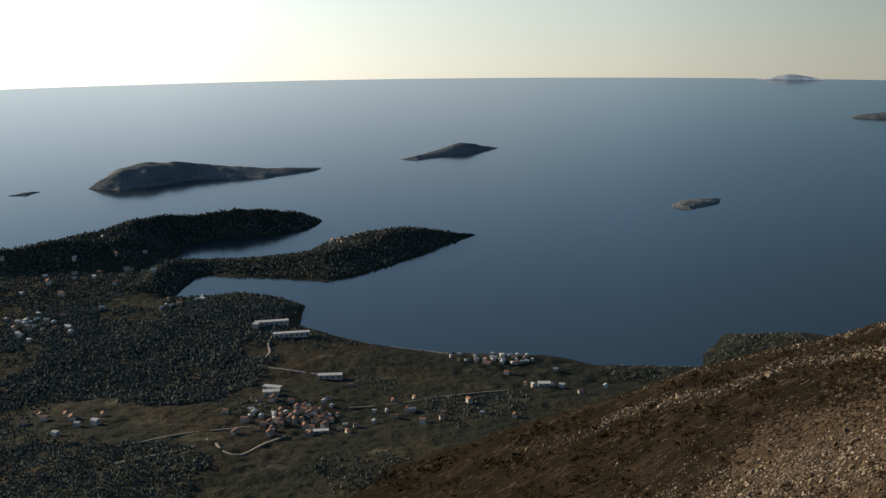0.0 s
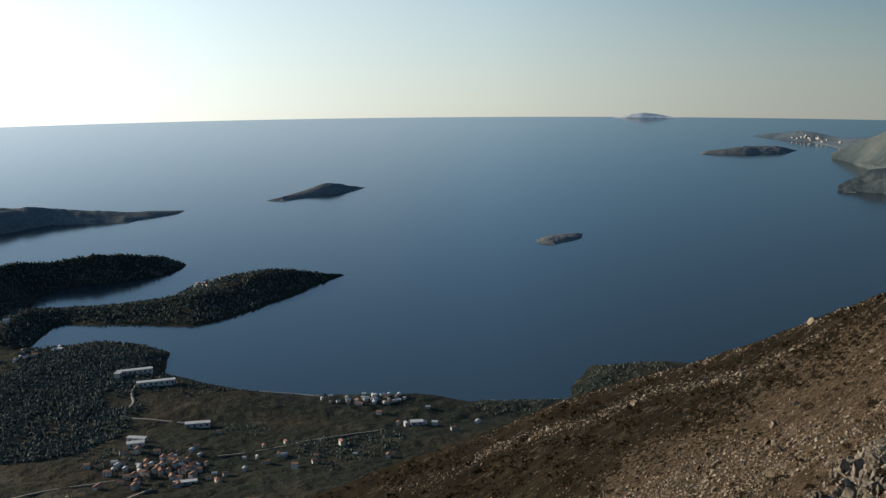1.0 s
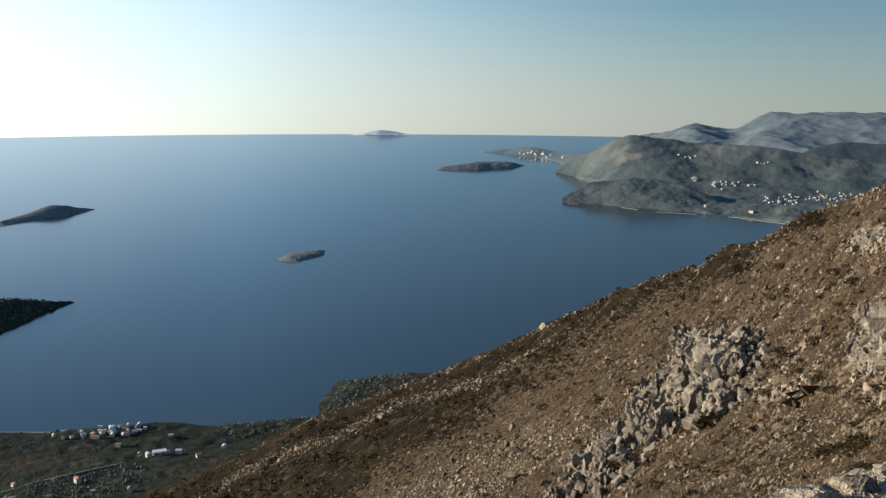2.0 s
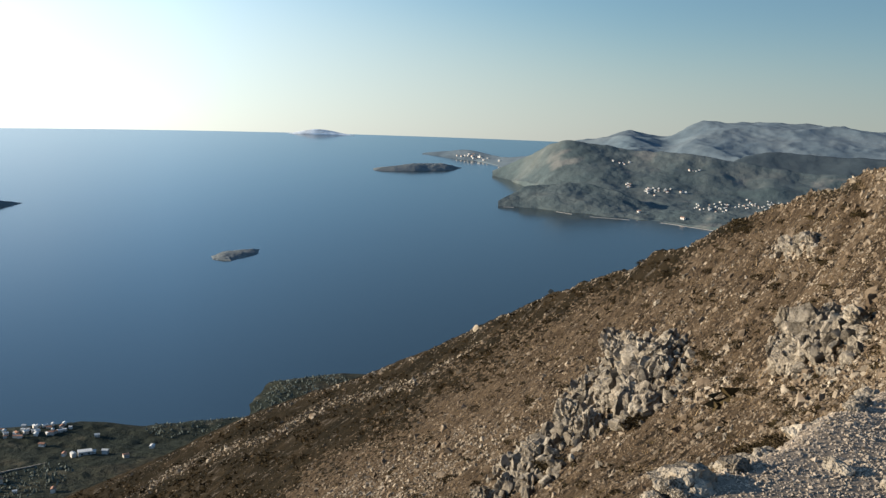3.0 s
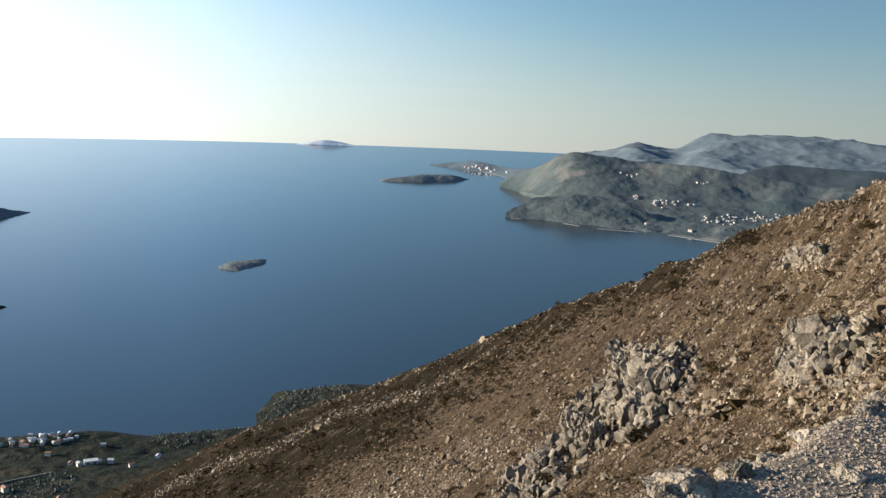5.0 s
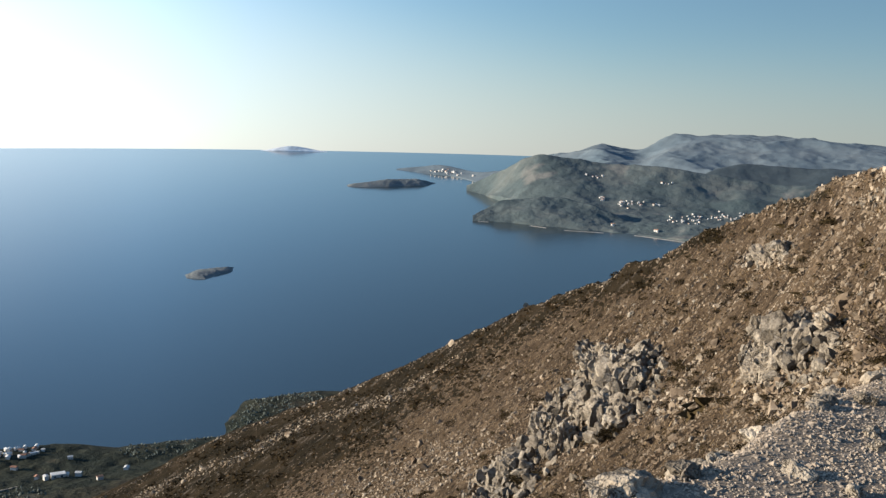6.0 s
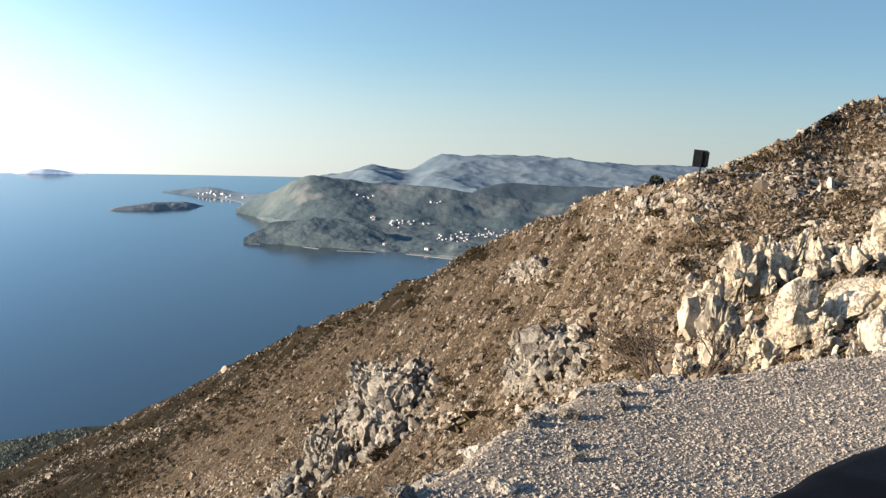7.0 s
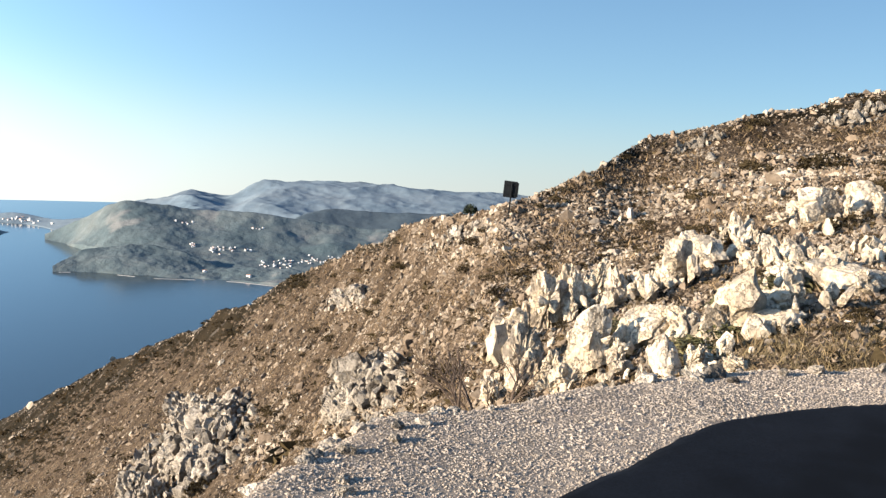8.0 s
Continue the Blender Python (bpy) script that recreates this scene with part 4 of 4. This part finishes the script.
def limb(bm, a, b, ra, rb, sides=5):
    axis = (b - a).normalized()
    u = axis.orthogonal().normalized()
    v = axis.cross(u)
    rings = [[bm.verts.new(p + (u * math.cos(k * math.tau / sides) + v * math.sin(k * math.tau / sides)) * r) for k in range(sides)] for p, r in ((a, ra), (b, rb))]
    for k in range(sides):
        bm.faces.new((rings[0][k], rings[0][(k + 1) % sides], rings[1][(k + 1) % sides], rings[1][k]))


def bare_bush(x, y, z, tall, seed):
    rng = random.Random(seed)
    root = tagged(new("bare_bush"), "leafless brown bush with thin spreading branches by the road", "bush")
    root.location = (x, y, z)
    for stem in range(6):
        bm = bmesh.new()

        def grow(a, way, length, radius, depth):
            b = a + way * length
            limb(bm, a, b, radius, radius * 0.7)
            if depth:
                for _ in range(3):
                    turn = (way + Vector((rng.gauss(0, 0.45), rng.gauss(0, 0.45), rng.gauss(0.05, 0.25)))).normalized()
                    grow(b, turn, length * rng.uniform(0.55, 0.85), radius * 0.62, depth - 1)

        a = rng.random() * math.tau
        grow(Vector((0, 0, -0.1)), Vector((math.cos(a) * 0.8, math.sin(a) * 0.8, 1.0)).normalized(), tall * 0.36, 0.03, 3)
        part("branch", bm, M_TWIG, root)
    return root


bare_bush(14.2, 9.6, hill_at(14.2, 9.6) + 0.2, 2.0, 3)

for k, (x, y, s_) in enumerate(((15.4, 6.4, 0.5), (16.2, 6.2, 0.42), (17.2, 6.3, 0.6), (16.0, 8.2, 0.45), (18.0, 6.7, 0.5), (17.6, 8.9, 0.4), (18.9, 6.3, 0.55), (20.3, 6.5, 0.45), (14.2, 8.6, 0.35))):
    me = shrub_mesh(60 + k, 520)
    me.materials.clear()
    me.materials.append(M_GREEN)
    ob = new("shrub", me)
    ob.matrix_world = Matrix.Translation((x, y, hill_at(x, y))) @ Matrix.Diagonal((s_ * 1.3, s_ * 1.2, s_ * 0.7, 1))
    tagged(ob, "low olive-green shrub between cream limestone slabs", "shrub", "green shrubs by the road edge")

# dark juniper beside the sign
juniper = tagged(new("juniper"), "small dark evergreen bush on the stony skyline", "bush")
juniper.location = (32.2, 24.4, hill_at(32.2, 24.4) - 0.3)
rng = random.Random(77)
bm = bmesh.new()
limb(bm, Vector((0, 0, -0.2)), Vector((0.02, 0, 0.5)), 0.05, 0.02)
part("trunk", bm, M_TWIG, juniper)
crown = new("crown", shrub_mesh(40, 700).copy())
crown.data.materials.clear()
crown.data.materials.append(M_JUNIPER)
crown.parent = juniper
crown.matrix_basis = Matrix.Translation((0, 0, 0.3)) @ Matrix.Diagonal((0.32, 0.32, 0.5, 1))

# ---- the sign on the skyline ----
sign = tagged(new("road_sign"), "dark square sign seen from behind on a short post", "sign")
sx, sy = 27.5, 19.1
sign.matrix_world = Matrix.Translation((sx, sy, hill_at(sx, sy) + 0.42)) @ pose(0, 0, 0, 0, 4, -62)
bm = bmesh.new()
box(bm, -0.22, 0.22, -0.012, 0.012, 0.10, 0.64)
bmesh.ops.bevel(bm, geom=bm.edges[:], offset=0.006, segments=1, affect="EDGES")
part("panel", bm, M_SIGN, sign)
for zz in (0.22, 0.52):
    bm = bmesh.new()
    box(bm, -0.20, 0.20, -0.04, -0.013, zz - 0.02, zz + 0.02)
    part("bracket", bm, M_SIGN, sign)
bm = bmesh.new()
limb(bm, Vector((0.05, -0.06, -0.6)), Vector((0.05, -0.06, 0.60)), 0.025, 0.025, 10)
part("post", bm, M_SIGN, sign)
bm = bmesh.new()
box(bm, 0.225, 0.26, -0.05, 0.04, 0.14, 0.60)
part("edge_frame", bm, M_SIGN, sign)

# ---- gravel and rubble on the road ----
def road_at(x, y):
    r = math.hypot(x - BEND[0], y - BEND[1])
    return float(road_height(np.array([x]), np.array([y]), np.array([r]))[0]), r


rng = random.Random(21)
CHIPS = []
for k in range(8):
    co = np.array([(1, 0, 0), (-1, 0, 0), (0, 1, 0), (0, -1, 0), (0, 0, 1), (0, 0, -1)], float)
    co = co * np.array([[rng.uniform(0.75, 1.25)] for _ in range(6)]) + np.array([[rng.uniform(-0.25, 0.25) for _ in range(3)] for _ in range(6)])
    CHIPS.append((co[:5] - np.array([0, 0, 0.35]), [(0, 2, 4), (2, 1, 4), (1, 3, 4), (3, 0, 4)]))
rs = np.random.RandomState(21)
turn, reach = np.radians(rs.uniform(57, 113, 100000)), np.sqrt(rs.uniform(8.3**2, 10.6**2, 100000))
gx, gy = BEND[0] + reach * np.cos(turn), BEND[1] + reach * np.sin(turn)
on = reach > tarmac_at(gx, gy) + 0.02 * wave(gx, gy, 0.2, 46, 3)
gx, gy, reach = gx[on], gy[on], reach[on]
size = 0.0056 * np.exp(rs.normal(0, 0.38, len(gx)))
gz = road_height(gx, gy, reach) + size * rs.uniform(0.1, 0.6, len(gx))
tagged(scattered("gravel_chips", CHIPS, np.stack([gx, gy, gz], -1), size[:, None] * np.array([1.2, 0.9, 0.8]), rs.rand(len(gx)) * math.tau, rs.uniform(-0.7, 0.7, len(gx)), M_CHIP, 22), "loose pale gravel chips on the road bend", "gravel", kind="stuff")
RUBBLE = [crag_mesh("rubble_stone", 400 + k, 3, M_ROCK, (1, 0.85, 0.7), 16, 0.08, 0.05, (0.6, 0.92)) for k in range(8)]
for k in range(190):
    a = math.radians(rng.uniform(55, 112))
    r = float(edge_at(BEND[0] + math.cos(a), BEND[1] + math.sin(a))) + rng.gauss(0.3, 0.28)
    x, y = BEND[0] + r * math.cos(a), BEND[1] + r * math.sin(a)
    s_ = min(0.12 if a < 1.45 else 0.055, 0.05 * rng.lognormvariate(0, 0.5))
    ob = new("rubble_stone", RUBBLE[k % 8])
    ob.matrix_world = Matrix.Translation((x, y, road_at(x, y)[0] + 0.25 * s_)) @ Euler((rng.uniform(-0.4, 0.4), rng.uniform(-0.4, 0.4), rng.random() * 6.3)).to_matrix().to_4x4() @ Matrix.Diagonal((s_ * 1.4, s_ * 1.2, s_, 1))
    tagged(ob, "whitish limestone rubble stone along the gravel edge", "stone", "rubble along the road edge")

# larger half-buried slabs where the gravel breaks off
SLABS = [crag_mesh("edge_slab", 430 + k, 4, M_ROCK, (1.0, 0.8, 0.5), 18, 0.12, 0.05, (0.55, 0.9), 0.05) for k in range(4)]
for k, (turn_, out, wide) in enumerate(((104.5, 0.02, 0.34), (107.0, 0.10, 0.30), (101.5, 0.22, 0.24), (99.0, 0.30, 0.36), (97.5, 0.18, 0.22), (95.0, 0.26, 0.30), (92.5, 0.34, 0.26), (90.0, 0.22, 0.20), (88.0, 0.30, 0.24), (85.5, 0.25, 0.18), (110.0, 0.15, 0.28), (102.8, -0.02, 0.16), (96.3, 0.02, 0.14), (83.0, 0.28, 0.2))):
    a = radians(turn_)
    reach_ = float(edge_at(BEND[0] + math.cos(a), BEND[1] + math.sin(a))) + out
    x, y = BEND[0] + reach_ * math.cos(a), BEND[1] + reach_ * math.sin(a)
    ob = new("edge_slab", SLABS[k % 4])
    ob.matrix_world = Matrix.Translation((x, y, road_at(x, y)[0] + 0.02 * wide)) @ Euler((rng.uniform(-0.15, 0.15), rng.uniform(-0.15, 0.15), a + rng.uniform(-0.5, 0.5))).to_matrix().to_4x4() @ Matrix.Diagonal((wide * 0.6, wide * 0.75, wide * 0.55, 1))
    tagged(ob, "half-buried grey limestone slab at the gravel's broken edge", "stone", "slabs along the road edge")

# ---- villages on the coast ----
def coast_at(x, y):
    return SEA + float(coast_height(np.array([x]), np.array([y]))[0])


def make_house(wall, roof, w, d, h):
    root = new("house")
    bm = bmesh.new()
    box(bm, -w / 2, w / 2, -d / 2, d / 2, -2.0, h)
    part("wall", bm, wall, root)
    bm = bmesh.new()
    e, top = 0.35, h + d * 0.24
    ends = [[bm.verts.new(p) for p in ((x, -d / 2 - e, h - 0.1), (x, d / 2 + e, h - 0.1), (x, d / 2 + e, h + 0.12), (x, 0, top), (x, -d / 2 - e, h + 0.12))] for x in (-w / 2 - e, w / 2 + e)]
    bm.faces.new(ends[0])
    bm.faces.new(ends[1][::-1])
    for k in range(5):
        j = (k + 1) % 5
        bm.faces.new((ends[0][j], ends[0][k], ends[1][k], ends[1][j]))
    bmesh.ops.recalc_face_normals(bm, faces=bm.faces[:])
    part("roof", bm, roof, root)
    for x in (-w * 0.25, w * 0.25):
        for z in ((1.2,) if h < 4 else (1.0, 3.2)):
            bm = bmesh.new()
            box(bm, x - 0.45, x + 0.45, -d / 2 - 0.06, -d / 2 + 0.1, z - 0.5, z + 0.6)
            part("window", bm, M_PANE, root)
    return root


HOUSES = [
    (make_house(M_WALL, M_TILE, 6.0, 4.5, 3.2), "small cream house with a terracotta tiled roof"),
    (make_house(M_WALL, M_TILE, 7.0, 5.0, 5.0), "two-storey cream house with a terracotta tiled roof"),
    (make_house(M_WALL, M_PALE, 5.5, 4.2, 3.4), "small white house with a pale roof"),
]
for h, label in HOUSES:
    tagged(h, label, "house", "houses of the coastal villages")
fresh = [True] * 3
rng = random.Random(31)


def settle(cx, cy, sx_, sy_, count, height, size=1.0, kinds=(0, 1, 2)):
    for _ in range(count):
        x, y = cx + rng.gauss(0, sx_), cy + rng.gauss(0, sy_)
        z = height(x, y)
        if z < SEA + 1.5:
            continue
        k = rng.choice(kinds)
        m = Matrix.Translation((x, y, z)) @ pose(0, 0, 0, 0, 0, rng.choice((0, 20, 70, 100, 160)) + rng.uniform(-12, 12))
        src = HOUSES[k][0]
        if fresh[k]:
            src.matrix_basis = m
            fresh[k] = False
            ob = src
        else:
            ob = copy_thing(src, m)
        s_ = size * rng.uniform(0.75, 1.15)
        ob.scale = (s_, s_, s_)


settle(-112, 765, 28, 26, 54, coast_at, 0.8)
settle(-60, 780, 46, 32, 34, coast_at, 0.72)
settle(52, 952, 26, 11, 34, coast_at, 0.72, (2, 2, 0, 2))
settle(-446, 1064, 28, 24, 30, coast_at, 0.95, (2, 2, 0))
settle(-310, 750, 24, 22, 10, coast_at, 1.0, (2, 0))
settle(-148, 1462, 16, 22, 14, coast_at, 1.0, (2, 0))
settle(-480, 1300, 50, 60, 18, coast_at, 1.1)
settle(-300, 1172, 18, 16, 10, coast_at, 1.0, (2, 2, 0))
settle(90, 880, 30, 30, 8, coast_at, 0.9)


def long_building(x, y, turn, w, d, h, label):
    root = tagged(new("long_building"), label, "building", "long buildings of the coast")
    root.matrix_world = Matrix.Translation((x, y, coast_at(x, y))) @ pose(0, 0, 0, 0, 0, turn)
    bm = bmesh.new()
    box(bm, -w / 2, w / 2, -d / 2, d / 2, -2.0, h)
    part("wall", bm, M_WALL, root)
    bm = bmesh.new()
    box(bm, -w / 2 - 0.4, w / 2 + 0.4, -d / 2 - 0.4, d / 2 + 0.4, h, h + 0.5)
    part("roof", bm, M_PALE, root)
    for k in range(max(2, int(w / 5))):
        bm = bmesh.new()
        xx = -w / 2 + (k + 0.5) * w / max(2, int(w / 5))
        box(bm, xx - 0.9, xx + 0.9, -d / 2 - 0.06, -d / 2 + 0.1, h * 0.35, h * 0.75)
        part("window", bm, M_PANE, root)


long_building(-190, 1076, 12, 36, 6, 5, "long low pale hotel block above the shore")
long_building(-162, 1032, 10, 38, 6, 5, "long low pale hotel block among dark trees")
long_building(-205, 1064, 80, 10, 6, 6, "short pale hotel wing above the shore")
long_building(-106, 892, 3, 22, 6, 4, "long white farm building beside a field")
long_building(-153, 852, -15, 16, 5, 3.5, "white long-roofed shed near the village")
long_building(-151, 834, 8, 14, 6, 4, "white flat-roofed hall at the village edge")
long_building(-98, 728, 8, 17, 4, 2.5, "low pale wall-like building in brown scrub")
long_building(90, 862, 0, 11, 6, 3.5, "low white building alone in brown scrub")


def lane(points, width, height, material, label, lift=0.5):
    """A strip that lies on the land along a line."""
    pts = [Vector((*p, 0)) for p in points]
    line = []
    for i in range(len(pts) - 1):
        p0, p1, p2, p3 = pts[max(i - 1, 0)], pts[i], pts[i + 1], pts[min(i + 2, len(pts) - 1)]
        for k in range(8):
            t = k / 8
            line.append(0.5 * (2 * p1 + (p2 - p0) * t + (2 * p0 - 5 * p1 + 4 * p2 - p3) * t * t + (3 * p1 - p0 - 3 * p2 + p3) * t**3))
    line.append(pts[-1])
    verts, faces = [], []
    for i, p in enumerate(line):
        w = (line[min(i + 1, len(line) - 1)] - line[max(i - 1, 0)]).normalized()
        side = Vector((w.y, -w.x, 0)) * width / 2
        for k, q in enumerate((p - side, p + side)):
            z = height(q.x, q.y) + lift
            verts += [(q.x, q.y, z), (q.x, q.y, z - 2)]
    for i in range(len(line) - 1):
        a, b = i * 4, i * 4 + 4
        faces += [(a, a + 2, b + 2, b), (a, b, b + 1, a + 1), (a + 2, a + 3, b + 3, b + 2)]
    return tagged(mesh_object("lane", verts, faces, material), label, "road", kind="structure")


lane([(-182, 1060), (-182, 1007), (-175, 971), (-177, 930), (-148, 914), (-110, 900)], 3, coast_at, M_LANE, "pale coast road between dark trees")
lane([(-256, 690), (-225, 697), (-198, 714), (-150, 735)], 2, coast_at, M_LANE, "pale lane below the village")
lane([(-230, 650), (-200, 668), (-183, 681), (-175, 700)], 2.2, coast_at, M_LANE, "pale lane climbing to the village")
lane([(-167, 690), (-156, 669), (-143, 665), (-132, 690), (-120, 712)], 2.4, coast_at, M_LANE, "pale curving lane through fields")
lane([(-80, 795), (-46, 806), (-13, 820), (16, 832), (60, 850)], 1.6, coast_at, M_LANE, "pale lane crossing brown scrub")
lane([(-60, 1016), (-20, 1001), (5, 990)], 5, coast_at, M_BEACH, "narrow pale beach under the trees", 0.8)


# trees of the coast and islands
def woods(name, count, region, height, seed, lo, hi, label, cover):
    rs = np.random.RandomState(seed)
    x, y = rs.uniform(region[0], region[1], count * 3), rs.uniform(region[2], region[3], count * 3)
    h = height(x, y)
    u = (x - (region[0] + region[1]) / 2) / (region[1] - region[0]) * 2
    v = (y - (region[2] + region[3]) / 2) / (region[3] - region[2]) * 2
    ok = np.flatnonzero((u**4 + v**4 < 0.75 + 0.8 * wave(x, y, 110, seed + 0.5, 4)) & (wave(x, y, 83, seed, 3) > cover) & (np.abs(np.degrees(np.arctan2(-x, y))) < 31) & (h > 1.2))[:count]
    s_ = rs.uniform(lo, hi, len(ok))
    pos = np.stack([x[ok], y[ok], SEA + h[ok] + s_ * 0.5], -1)
    sizes = s_[:, None] * np.stack([np.ones(len(ok)), np.ones(len(ok)), rs.uniform(0.8, 1.5, len(ok))], -1)
    return tagged(scattered(name, TREETOPS, pos, sizes, rs.rand(len(ok)) * math.tau, np.zeros(len(ok)), M_TREE_HAZE, seed), label, "trees", kind="stuff")


woods("cape_woods", 15000, (-760, 170, 1080, 1800), coast_height, 61, 1.0, 2.2, "dark pine woods covering the capes", -0.5)
woods("coast_woods", 10000, (-560, 420, 560, 1180), coast_height, 62, 0.7, 1.7, "dark scattered trees of the coastal plain", 0.0)
woods("plain_woods", 12500, (-520, -165, 790, 1180), coast_height, 63, 1.1, 2.1, "dense dark woodland on the coastal plain", -0.28)
woods("knoll_woods", 5000, (-360, -150, 520, 705), coast_height, 64, 0.8, 1.5, "dark wooded knoll below the hillside", -0.6)


# ---- villages, cliffs and beaches of the far shore ----
def settle_far(sheet, rows, spread, az, el, count, size, label_kinds=(2, 2, 0)):
    for _ in range(count):
        p = sheet_spot(sheet, az + rng.gauss(0, spread), el + rng.gauss(0, spread * 0.22), rows)
        k = rng.choice(label_kinds)
        ob = copy_thing(HOUSES[k][0], Matrix.Translation(p) @ pose(0, 0, 0, 0, 0, rng.uniform(0, 180)))
        s_ = size * rng.uniform(0.7, 1.2)
        ob.scale = (s_, s_, s_)
        tagged(ob, "pale house on the hazy far shore", "house", "houses of the far shore")


for az_, el_, n_, sp in ((-36.2, -6.25, 7, 0.3), (-37.4, -6.45, 14, 0.45), (-38.7, -6.5, 9, 0.4), (-35.6, -5.1, 5, 0.3), (-39.7, -5.3, 4, 0.3)):
    settle_far(HEAD_GRID, 90, sp, az_, el_, n_, 1.0)
for az_, el_, n_, sp in ((-40.7, -7.3, 16, 0.5), (-42.0, -7.1, 24, 0.7), (-43.3, -6.9, 22, 0.7), (-44.6, -6.8, 10, 0.6)):
    settle_far(HEAD_GRID, 90, sp, az_, el_, n_, 0.75)
for az_, el_, n_, sp in ((-27.2, -5.0, 9, 0.4), (-28.2, -5.15, 8, 0.4)):
    settle_far(CAPE_GRID, 30, sp, az_, el_, n_, 1.3)
for az_, el_, n_, sp in ((-37.0, -7.75, 2, 0.1), (-39.4, -7.9, 3, 0.15)):
    settle_far(FORE_GRID, 50, sp, az_, el_, n_, 1.3)


def beach(az0, az1, width, label):
    """A pale strip along the far shore's waterline."""
    pts = []
    for k in range(7):
        az = az0 + (az1 - az0) * k / 6
        foot = FORE_GRID[2][0, int(np.argmin(np.abs(FORE_GRID[0][0] - az)))]
        r = math.hypot(foot[0], foot[1]) - 4
        pts.append((-math.sin(radians(az)) * r, math.cos(radians(az)) * r))
    ob = lane(pts, width, lambda x, y: SEA, M_BEACH, label, 0.6)
    ob.name = "beach"
    return tagged(ob, category="beach")


beach(-38.1, -41.2, 6, "pale shingle beach under the far shore")
beach(-34.2, -36.4, 4, "thin pale shingle beach below low hills")
beach(-32.3, -33.2, 4, "pale rocky waterline of the far shore")
beach(-29.3, -29.9, 5, "pale rocks at the foreland tip")
